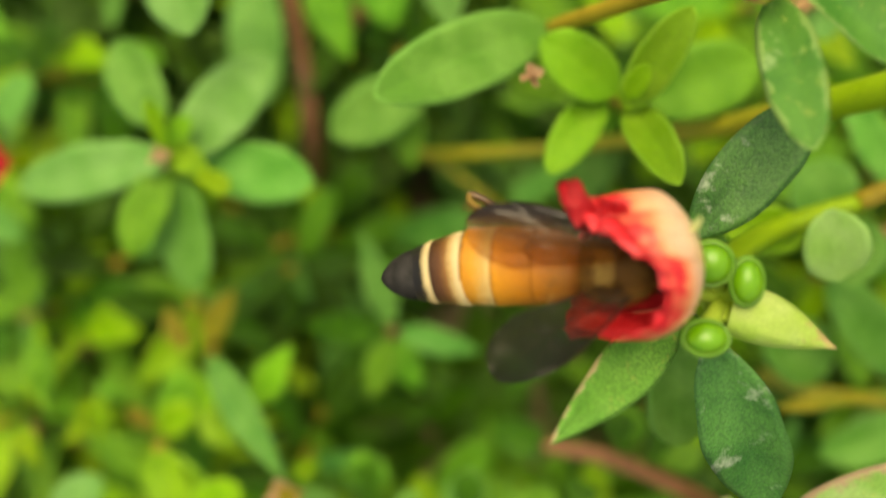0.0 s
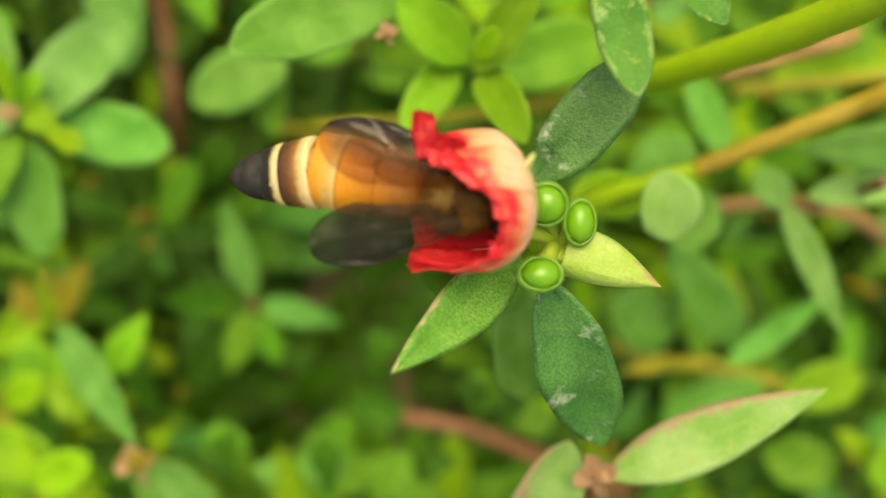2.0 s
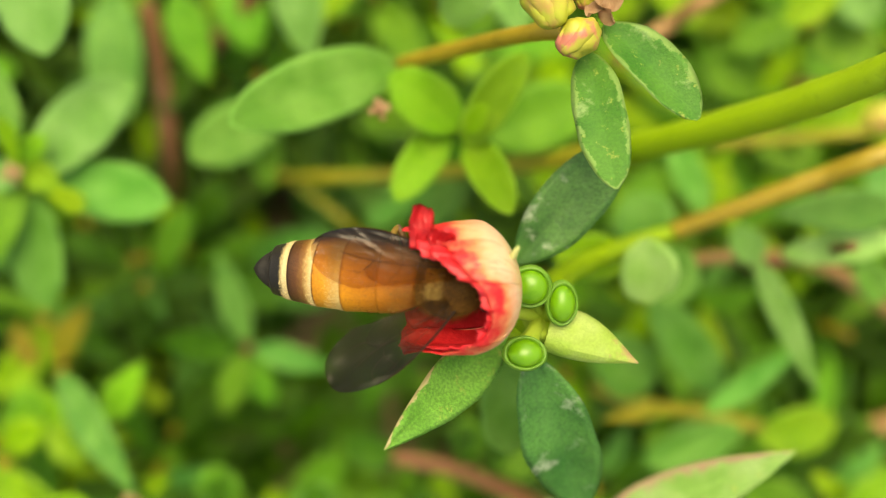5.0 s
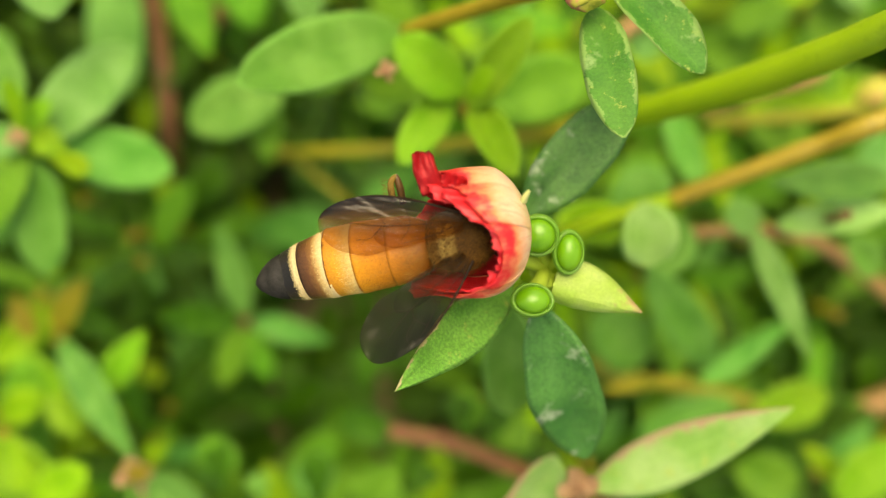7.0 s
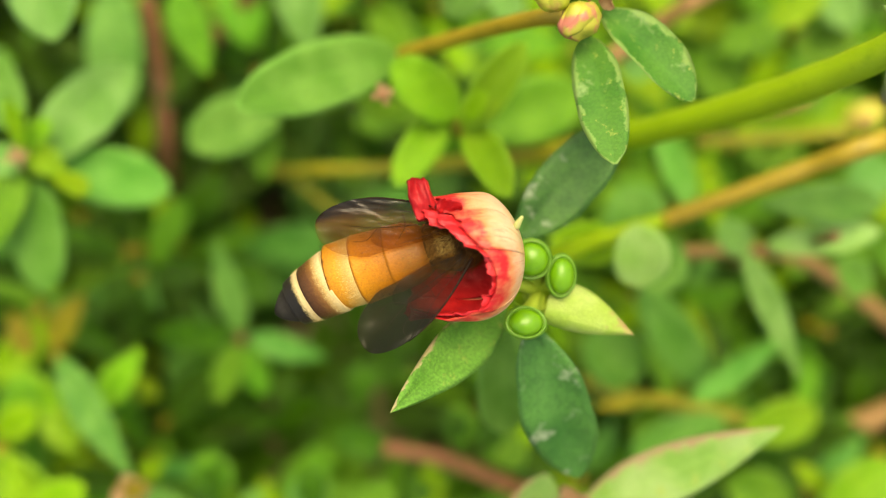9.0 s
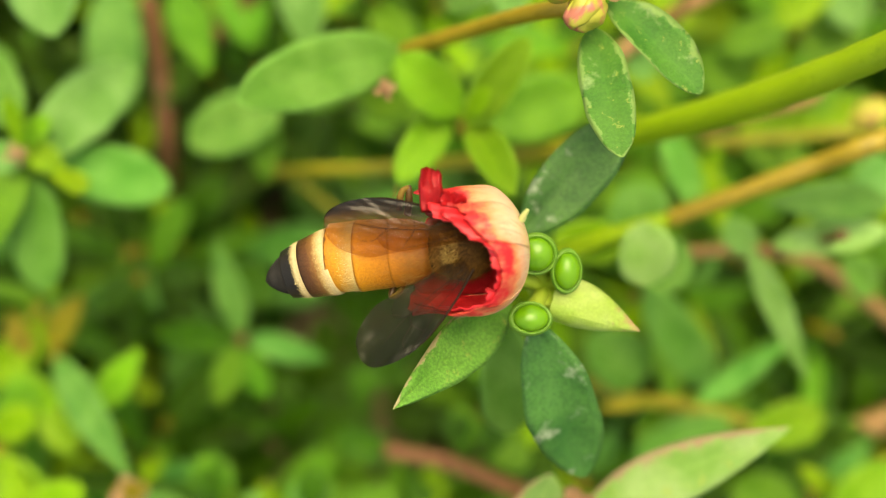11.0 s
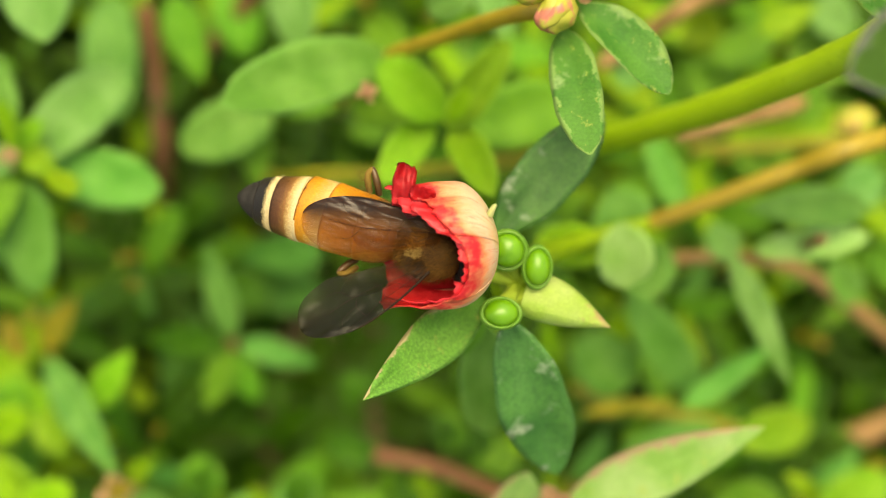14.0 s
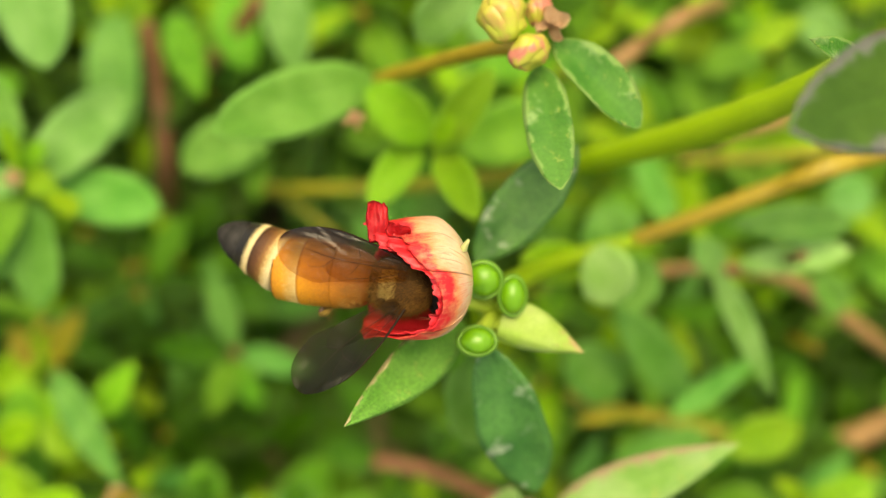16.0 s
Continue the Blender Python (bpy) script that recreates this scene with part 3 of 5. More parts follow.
leaf(young, "oval", "bright", (2.9, 15.4, 54.0), (4.6, 17.8, 57.0), 2.2, 0, 0.12, 0)
leaf(young, "oval", "mid", (1.1, 20.1, 34.0), (-10.6, 22.9, 26.0), 7.9, 0, 0.12, 1)
wilted_tuft(young, (-5.5, 17.4, 57.0), 1.2)
pale_shoot = thing("purslane_shoot", (-24.5, 23.4, 10.0), "pale-leaved purslane shoot among the others", "plant", "purslane plants")
stem(pale_shoot, "olive", [(-30.5, 19.4, 2.0), (-27.1, 16.7, 0.0), (-19.3, 10.9, -2.0), (-14.0, 6.2, -6.0), (-9.0, 0.5, -40.0)], [0.42, 0.48, 0.54, 0.58, 0.8])
leaf(pale_shoot, "oval", "fresh", (-22.3, 22.8, 18.0), (-34.2, 16.5, 21.0), 8.1, 0, 0.12, 0)
leaf(pale_shoot, "lance", "mid", (-26.6, 23.5, 14.0), (-24.8, 12.2, 14.0), 6.5, 0, 0.12, 0)
leaf(pale_shoot, "oval", "mid", (-23.6, 25.9, 10.0), (-12.2, 29.6, 8.0), 9.2, 0, 0.12, 0)
rosette = thing("purslane_shoot", (-54.9, 14.9, 25.0), "leafy purslane rosette with a bright centre", "plant", "purslane plants")
stem(rosette, "brown", [(-49.7, 13.5, 37.0), (-58.8, 15.7, 15.0), (-82.4, 21.6, -40.0)], [0.81, 0.96, 1.36])
leaf(rosette, "oval", "pale", (-48.4, 13.3, 36.0), (-37.6, 24.6, 35.0), 7.8, 0, 0.12, 0)
leaf(rosette, "spoon", "bright", (-49.4, 12.7, 38.0), (-48.3, 18.3, 44.0), 3.4, 0, 0.12, 0)
leaf(rosette, "oval", "fresh", (-46.8, 12.4, 34.0), (-33.7, 9.9, 32.0), 7.3, 0, 0.12, 0)
leaf(rosette, "spoon", "bright", (-47.6, 11.9, 38.0), (-40.4, 8.9, 42.0), 3.9, 0, 0.12, 0)
leaf(rosette, "oval", "fresh", (-49.1, 10.5, 35.0), (-50.2, -3.5, 30.0), 6.9, 0, 0.12, 0)
leaf(rosette, "oval", "pale", (-51.1, 13.4, 36.0), (-71.3, 10.3, 34.0), 6.7, 0, 0.12, 0)
leaf(rosette, "oval", "mid", (-50.4, 11.7, 36.0), (-56.0, 1.6, 36.0), 5.8, 0, 0.12, 0)
leaf(rosette, "oval", "fresh", (-51.4, 16.9, 35.0), (-57.8, 27.8, 34.0), 6.8, 0, 0.12, 0)
leaf(rosette, "spoon", "bright", (-50.7, 15.6, 38.0), (-48.4, 18.7, 44.0), 2.9, 0, 0.12, 0)
leaf(rosette, "oval", "lively", (-49.6, 14.2, 37.0), (-44.0, 11.3, 40.0), 3.7, 0, 0.12, 0)
leaf(rosette, "oval", "lively", (-49.6, 14.6, 37.0), (-45.7, 17.0, 40.0), 3.1, 0, 0.12, 0)
leaf(rosette, "oval", "pale", (-50.0, 14.1, 36.0), (-52.9, 11.6, 38.0), 3.9, 0, 0.12, 0)
upper = thing("purslane_shoot", (-43.3, 42.4, 5.0), "purslane shoot with broad leaves", "plant", "purslane plants")
leaf(upper, "oval", "pale", (-46.3, 40.4, 44.0), (-43.3, 25.7, 45.0), 8.8, 0, 0.12, 0)
leaf(upper, "oval", "blue", (-49.3, 42.3, 8.0), (-47.4, 22.6, 10.0), 8.4, 0, 0.12, 0)
leaf(upper, "lance", "mid", (-37.7, 40.2, 15.0), (-33.8, 27.6, 12.0), 6.5, 0, 0.12, 0)
leaf(upper, "lance", "pale", (-19.8, 42.6, 24.0), (-17.6, 28.8, 22.0), 7.5, 0, 0.12, 0)
leaf(upper, "oval", "mid", (-31.9, 46.7, 5.0), (-29.2, 34.0, 4.0), 7.8, 0, 0.12, 0)
stem(upper, "brown", [(-45.3, 41.8, 4.0), (-44.5, 31.3, 0.0), (-44.3, 18.4, -4.0), (-53.6, 4.6, -40.0)], [1.30, 1.43, 1.47, 1.70])
stem(upper, "brown", [(-26.2, 44.1, 8.0), (-31.8, 39.7, 2.0), (-38.2, 36.2, -6.0), (-50.0, 38.7, -40.0)], [1.43, 1.49, 1.39, 1.58])
pair = thing("purslane_shoot", (-30.4, -11.2, 4.0), "small purslane shoot with paired blue-green leaves", "plant", "purslane plants")
stem(pair, "brown", [(-29.6, -10.7, 8.0), (-31.5, -12.1, -2.0), (-39.2, -15.7, -40.0)], [0.84, 0.99, 1.24])
leaf(pair, "lance", "blue", (-29.1, -9.9, 10.0), (-31.8, 3.9, 16.0), 4.9, 0, 0.12, 0)
leaf(pair, "lance", "blue", (-28.2, -10.6, 10.0), (-16.6, -13.9, 8.0), 4.5, 0, 0.12, 0)
leaf(pair, "lance", "deep", (-30.7, -11.0, 6.0), (-45.9, -10.6, 0.0), 6.1, 0, 0.12, 0)
leaf(pair, "lance", "mid", (-30.3, -11.9, 6.0), (-34.2, -21.6, 4.0), 5.2, 0, 0.12, 0)
leaf(pair, "lance", "mid", (-29.5, -12.3, 6.0), (-26.8, -21.0, 2.0), 5.2, 0, 0.12, 0)
leaf(pair, "lance", "deep", (-31.4, -10.4, 3.0), (-39.2, -18.0, -2.0), 6.2, 0, 0.12, 0)
slope = thing("purslane_shoot", (-55.3, -14.9, 10.0), "purslane shoot with a long blue-green leaf", "plant", "purslane plants")
stem(slope, "amber", [(-48.8, -12.4, 28.0), (-58.3, -13.7, 5.0), (-76.6, -17.5, -40.0)], [0.73, 0.95, 1.24])
leaf(slope, "lance", "blue", (-49.3, -11.5, 28.0), (-38.5, -26.5, 31.6), 5.3, 0, 0.12, 0)
leaf(slope, "lance", "lively", (-46.3, -19.3, 20.0), (-40.3, -11.0, 22.0), 5.1, 0, 0.12, 0)
leaf(slope, "lance", "olive", (-57.4, -12.0, 10.0), (-51.9, -3.9, 12.0), 4.8, 0, 0.12, 0)
leaf(slope, "lance", "olive", (-61.1, -13.4, 8.0), (-64.5, -6.7, 8.0), 4.2, 0, 0.12, 0)
leaf(slope, "oval", "mid", (-58.6, -16.1, 14.0), (-62.7, -26.2, 12.0), 6.5, 0, 0.12, 0)
leaf(slope, "oval", "lively", (-54.5, -20.3, 18.0), (-50.6, -25.8, 18.0), 4.7, 0, 0.12, 0)
corner = thing("purslane_shoot", (-61.9, -28.0, 20.0), "yellow-green purslane tuft with ageing tips", "plant", "purslane plants")
stem(corner, "amber", [(-59.4, -24.7, 22.0), (-69.3, -29.7, 0.0), (-88.1, -38.1, -40.0)], [0.69, 0.91, 1.17])
leaf(corner, "spoon", "bright", (-57.0, -24.4, 24.0), (-54.5, -31.7, 26.0), 5.4, 0, 0.12, 0)
leaf(corner, "spoon", "bright", (-64.8, -22.9, 20.0), (-68.2, -18.3, 26.0), 6.9, 0, 0.12, 0)
leaf(corner, "spoon", "mid", (-68.9, -20.6, 10.0), (-73.6, -17.9, 12.0), 6.1, 0, 0.12, 0)
leaf(corner, "spoon", "bright", (-66.5, -24.3, 24.0), (-63.1, -17.8, 30.0), 4.0, 0, 0.12, 0)
leaf(corner, "oval", "pale", (-70.0, -32.7, 30.0), (-62.7, -26.5, 32.0), 5.7, 0, 0.12, 0)
leaf(corner, "spoon", "bright", (-52.9, -33.6, 24.0), (-47.8, -33.8, 26.0), 6.1, 0, 0.12, 0)
leaf(corner, "spoon", "olive", (-62.3, -24.7, 14.0), (-67.8, -21.5, 14.0), 3.7, 0, 0.12, 0)
leaf(corner, "spoon", "bright", (-61.3, -32.5, 20.0), (-67.3, -36.3, 22.0), 5.6, 0, 0.12, 0)
leaf(corner, "lance", "bright", (-39.7, -28.0, 24.0), (-35.3, -24.8, 28.0), 3.3, 0, 0.12, 0)
leaf(corner, "lance", "olive", (-39.3, -27.2, 36.0), (-33.6, -25.7, 40.0), 2.6, 0, 0.12, 0)
leaf(corner, "oval", "blue", (-38.5, -30.3, 26.0), (-29.8, -35.2, 28.0), 5.3, 0, 0.12, 0)
wilted_tuft(corner, (-36.4, -26.9, 37.0), 2.6)
corner_left = thing("purslane_shoot", (-78.9, -21.4, 20.0), "purslane tuft with upright rounded leaves", "plant", "purslane plants")
stem(corner_left, "brown", [(-77.7, -22.6, 22.0), (-91.6, -28.3, 0.0), (-117.1, -37.9, -40.0)], [0.86, 1.02, 1.30])
leaf(corner_left, "spoon", "mid", (-73.0, -20.2, 26.0), (-71.8, -9.8, 30.0), 6.5, 0, 0.12, 0)
leaf(corner_left, "spoon", "bright", (-74.1, -27.0, 26.0), (-76.3, -21.3, 28.0), 6.2, 0, 0.12, 0)
leaf(corner_left, "spoon", "bright", (-73.5, -24.9, 22.0), (-66.3, -19.0, 24.0), 5.7, 0, 0.12, 0)
leaf(corner_left, "oval", "mid", (-84.2, 5.8, 10.0), (-93.4, 12.1, 10.0), 7.1, 0, 0.12, 0)
leaf(corner_left, "oval", "blue", (-87.9, 21.2, 12.0), (-83.0, 28.5, 12.0), 5.4, 0, 0.12, 0)
leaf(corner_left, "spoon", "mid", (-84.3, 33.2, 14.0), (-89.6, 37.7, 14.0), 6.1, 0, 0.12, 0)
leaf(corner_left, "lance", "blue", (-83.6, 4.1, 14.0), (-91.1, 9.3, 16.0), 5.3, 0, 0.12, 0)
far_bloom((-77.2, 13.6, 30.0))
floorlet = thing("purslane_shoot", (-14.6, -32.0, 0.0), "low purslane shoot with small rounded leaves", "plant", "purslane plants")
stem(floorlet, "rust", [(-8.2, -28.1, 4.0), (1.4, -29.5, 6.0), (11.8, -32.1, 14.0), (16.9, -32.9, 24.0), (35.7, -51.9, -40.0)], [1.04, 1.16, 1.21, 1.20, 1.81])
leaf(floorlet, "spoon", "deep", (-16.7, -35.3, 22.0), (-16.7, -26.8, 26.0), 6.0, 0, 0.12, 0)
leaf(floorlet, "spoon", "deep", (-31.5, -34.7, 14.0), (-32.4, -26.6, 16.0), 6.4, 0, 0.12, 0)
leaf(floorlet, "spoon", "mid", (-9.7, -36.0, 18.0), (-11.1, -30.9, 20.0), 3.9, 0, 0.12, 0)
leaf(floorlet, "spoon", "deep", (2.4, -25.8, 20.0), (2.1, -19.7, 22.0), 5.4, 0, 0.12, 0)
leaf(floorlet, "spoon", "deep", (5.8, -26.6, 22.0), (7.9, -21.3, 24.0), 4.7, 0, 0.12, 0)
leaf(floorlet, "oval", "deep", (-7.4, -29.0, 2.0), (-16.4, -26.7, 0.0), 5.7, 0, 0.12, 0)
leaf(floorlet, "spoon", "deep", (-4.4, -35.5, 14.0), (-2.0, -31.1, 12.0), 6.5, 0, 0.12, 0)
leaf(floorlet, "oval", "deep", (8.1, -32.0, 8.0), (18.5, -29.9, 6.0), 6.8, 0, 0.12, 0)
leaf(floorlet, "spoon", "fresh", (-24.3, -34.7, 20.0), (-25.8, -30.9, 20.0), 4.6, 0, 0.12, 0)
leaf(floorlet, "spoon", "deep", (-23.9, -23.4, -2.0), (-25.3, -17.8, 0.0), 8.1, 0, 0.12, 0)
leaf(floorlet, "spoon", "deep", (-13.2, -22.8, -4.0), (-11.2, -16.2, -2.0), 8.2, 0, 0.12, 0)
fallen = thing("purslane_shoot", (14.5, -23.7, 55.0), "purslane shoot with a pale pink-edged leaf", "plant", "purslane plants")
stem(fallen, "brown", [(13.2, -24.1, 56.0), (13.5, -29.9, 45.0), (15.2, -41.7, 20.0), (21.0, -64.3, -40.0)], [0.73, 0.81, 1.01, 1.47])
leaf(fallen, "lance", "pinkedge", (14.2, -23.6, 57.0), (32.5, -14.7, 62.0), 5.9, -14, 0.14, 0, "pale leaf with a pink-brown edge")
leaf(fallen, "oval", "pinkedge", (6.2, -31.7, 52.0), (10.8, -20.3, 58.0), 6.4, 10, 0.12, 1)
wilted_tuft(fallen, (13.0, -23.0, 58.0), 2.2)
rounded = thing("purslane_shoot", (25.4, 0.8, 30.0), "purslane shoot with rounded pale leaves", "plant", "purslane plants")
stem(rounded, "tan", [(24.4, 0.7, 38.0), (31.9, 1.9, 24.0), (42.2, 2.4, 20.0), (53.1, 0.7, 16.0), (70.9, -9.0, 4.0), (97.9, -18.0, -40.0)], [0.67, 0.82, 0.93, 1.04, 1.22, 1.58])
leaf(rounded, "oval", "light", (21.9, -1.8, 50.0), (20.7, 4.6, 53.0), 6.0, 0, 0.12, 0)
leaf(rounded, "oval", "fresh", (26.8, 4.0, 30.0), (23.0, 10.0, 32.0), 7.8, 0, 0.12, 0)
leaf(rounded, "oval", "fresh", (26.6, 4.2, 34.0), (26.9, -3.2, 36.0), 7.5, 0, 0.12, 0)
leaf(rounded, "oval", "fresh", (26.6, -2.9, 26.0), (38.9, -16.8, 14.7), 6.5, 0, 0.12, 0)
leaf(rounded, "oval", "bright", (20.9, 2.6, 42.0), (12.7, 3.1, 44.0), 5.1, 0, 0.12, 0)
leaf(rounded, "oval", "fresh", (20.6, -9.2, 20.0), (29.6, -16.1, 14.0), 8.7, 0, 0.12, 0)
leaf(rounded, "spoon", "mid", (21.8, 10.4, 26.0), (16.9, 8.3, 24.0), 5.9, 0, 0.12, 0)
right_shoot = thing("purslane_shoot", (42.9, 4.6, 40.0), "purslane shoot with narrow drooping leaves", "plant", "purslane plants")
stem(right_shoot, "brown", [(44.7, 3.8, 45.0), (46.1, 2.9, 30.0), (39.7, 1.5, 30.0), (58.3, 0.1, -40.0)], [0.56, 0.71, 0.71, 1.13])
leaf(right_shoot, "lance", "blue", (52.4, 7.8, 40.0), (37.1, 7.6, 42.0), 5.4, 0, 0.12, 0)
leaf(right_shoot, "oval", "light", (53.0, 4.6, 38.0), (40.1, 2.8, 36.0), 3.9, 0, 0.12, 0)
leaf(right_shoot, "lance", "pale", (36.4, 2.7, 38.0), (44.1, -13.5, 36.9), 3.7, 0, 0.12, 0)
leaf(right_shoot, "lance", "pale", (38.3, 1.5, 32.0), (36.5, 6.9, 30.0), 5.0, 0, 0.12, 0)
leaf(right_shoot, "oblong", "fresh", (29.5, 18.8, 24.0), (35.1, 7.7, 22.0), 4.4, 0, 0.12, 0)
leaf(right_shoot, "lance", "fresh", (33.6, -17.6, 26.0), (46.0, -9.1, 26.0), 3.8, 0, 0.12, 0)
leaf(right_shoot, "oval", "lively", (43.5, -23.0, 16.0), (56.3, -21.4, 12.0), 6.8, 0, 0.12, 0)
leaf(right_shoot, "lance", "pale", (37.7, -21.9, 8.0), (33.9, -30.7, 6.0), 7.7, 0, 0.12, 0)
leaf(right_shoot, "oval", "mid", (48.1, -21.0, 2.0), (32.7, -27.6, 0.0), 9.7, 0, 0.12, 0)
leaf(right_shoot, "lance", "mid", (29.2, -25.3, 8.0), (38.7, -21.6, 4.0), 5.1, 0, 0.12, 0)
leaf(right_shoot, "lance", "olive", (20.7, -18.7, 24.0), (32.9, -16.5, 26.0), 1.8, 0, 0.12, 0)
leaf(right_shoot, "oval", "lively", (54.6, -34.5, 18.0), (63.1, -27.0, 20.0), 7.8, 0, 0.12, 0)
leaf(right_shoot, "oval", "mid", (53.7, -35.4, 8.0), (44.2, -33.3, 6.0), 7.7, 0, 0.12, 0)
stem(right_shoot, "tan", [(66.2, -28.9, -10.0), (71.9, -26.6, -10.0), (82.5, -23.0, -12.0), (103.5, -23.6, -40.0)], [1.90, 2.19, 2.22, 2.26])
top_right = thing("purslane_shoot", (48.2, 32.5, 20.0), "purslane shoot with light blurred foliage", "plant", "purslane plants")
stem(top_right, "tan", [(23.3, 28.5, 22.0), (30.1, 33.3, 22.0), (37.7, 38.2, 22.0), (61.5, 58.1, -40.0)], [1.06, 1.14, 1.14, 1.69])
leaf(top_right, "lance", "pale", (28.7, 26.1, 18.0), (26.8, 32.7, 20.0), 6.2, 0, 0.12, 0)
leaf(top_right, "oval", "mid", (54.3, 35.1, 8.0), (63.4, 30.5, 10.0), 8.4, 0, 0.12, 0)
leaf(top_right, "lance", "bright", (45.2, 33.6, 22.0), (53.5, 37.3, 22.0), 4.6, 0, 0.12, 0)
leaf(top_right, "oval", "mid", (42.0, 32.3, 10.0), (51.2, 35.9, 12.0), 5.3, 0, 0.12, 0)
leaf(top_right, "oval", "mid", (39.0, 31.4, 6.0), (48.1, 27.5, 4.0), 7.7, 0, 0.12, 0)
leaf(top_right, "oval", "pale", (55.3, 40.2, 14.0), (61.6, 35.4, 14.0), 6.4, 0, 0.12, 0)
leaf(top_right, "lance", "mid", (9.9, 36.3, 30.0), (2.8, 31.5, 26.0), 5.1, 0, 0.12, 0)
leaf(top_right, "oval", "pale", (6.3, 37.7, 30.0), (10.6, 30.6, 30.0), 4.3, 0, 0.12, 0)
leaf(top_right, "oval", "mid", (57.3, 15.6, 0.0), (49.1, 21.2, -2.0), 7.2, 0, 0.12, 0)
bud(top_right, (55.0, 19.7, 30.0), 2.2, "yellow", 200)
stem(top_right, "olive", [(37.4, 18.1, 15.0), (49.8, 18.9, 14.0), (62.5, 20.2, 12.0), (70.0, 24.0, -40.0)], [0.8, 0.85, 0.9, 1.2])
stem(top_right, "tan", [(33.6, 19.0, 22.0), (40.8, 20.8, 22.0), (51.5, 24.2, 20.0), (64.0, 36.0, -40.0)], [1.0, 1.1, 1.1, 1.4])
stem(rounded, "olive", [(21.3, -16.6, 10.0), (27.2, -18.9, 10.0), (38.5, -21.0, 8.0), (51.9, -24.6, 6.0), (78.0, -34.0, -40.0)], [0.7, 0.9, 1.0, 1.0, 1.5])
leaf(rounded, "oval", "fresh", (28.0, -26.6, 14.0), (41.7, -21.9, 14.0), 6.1, 0, 0.12, 1)
leaf(rounded, "oval", "fresh", (7.9, -7.8, 40.0), (7.7, -19.6, 34.0), 5.8, 0, 0.12, 0)
leaf(rounded, "oval", "mid", (7.7, -27.8, 16.0), (11.2, -23.4, 16.0), 7.2, 0, 0.12, 0)
leaf(floorlet, "oval", "mid", (4.4, -24.7, 18.0), (2.4, -19.0, 22.0), 4.6, 0, 0.12, 0)
leaf(floorlet, "oval", "fresh", (-18.5, -34.1, 20.0), (-16.7, -27.8, 20.0), 5.6, 0, 0.12, 1)
leaf(floorlet, "oval", "mid", (-31.9, -32.3, 14.0), (-32.2, -26.6, 16.0), 6.4, 0, 0.12, 0)
leaf(right_shoot, "lance", "bright", (51.5, -28.2, 14.0), (62.8, -37.1, 14.0), 3.6, 0, 0.12, 0)
leaf(right_shoot, "lance", "bright", (65.0, -33.4, 16.0), (56.2, -28.2, 18.0), 5.5, 0, 0.12, 1)
leaf(right_shoot, "oval", "fresh", (53.7, 1.6, 24.0), (58.7, -3.7, 22.0), 4.6, 0, 0.12, 1)
leaf(top_right, "oval", "pale", (59.5, 11.4, 14.0), (66.0, 15.0, 14.0), 6.5, 0, 0.12, 0)
wilted_tuft(rosette, (-49.6, 12.9, 39.0), 1.5)
leaf(corner, "oval", "lively", (-62.0, -27.3, 22.0), (-51.6, -31.4, 24.0), 8.0, 0, 0.12, 0)
leaf(corner, "oval", "bright", (-53.4, -33.1, 26.0), (-46.0, -28.2, 28.0), 5.5, 0, 0.12, 0)
leaf(corner, "oval", "lively", (-62.7, -16.3, 12.0), (-54.5, -21.0, 14.0), 6.0, 0, 0.12, 0)
leaf(corner, "oval", "bright", (-63.4, -24.2, 14.0), (-56.9, -20.6, 16.0), 5.0, 0, 0.12, 0)
leaf(corner, "lance", "bright", (-50.5, -26.2, 16.0), (-53.3, -19.6, 18.0), 4.0, 0, 0.12, 0)
leaf(corner, "oval", "fresh", (-42.8, -35.5, 20.0), (-34.6, -31.9, 22.0), 7.0, 0, 0.12, 0)
leaf(corner, "oval", "mid", (-11.3, -36.0, 18.0), (-6.5, -30.1, 20.0), 5.6, 0, 0.12, 0)

# ---- ground and undergrowth ----
def ground():
    bm = bmesh.new()
    rows = []
    for i in range(61):
        row = []
        for j in range(61):
            x, y = (math.copysign(abs(k / 30 - 1) ** 3.2, k - 30) for k in (j, i))
            x, y = x * 30 + (j - 30) * 0.006, y * 30 + (i - 30) * 0.006
            d = math.hypot(x, y)
            row.append(bm.verts.new((x, y, -0.0405 + (0.0015 if d < 1 else 0.0) * noise.noise(Vector((x * 90, y * 90, 0))))))
        rows.append(row)
    grid(bm, rows)
    tagged(new("ground", mesh_of("ground", bm, SOIL)), "dark brown garden soil under the plants", "ground", kind="structure")


ground()


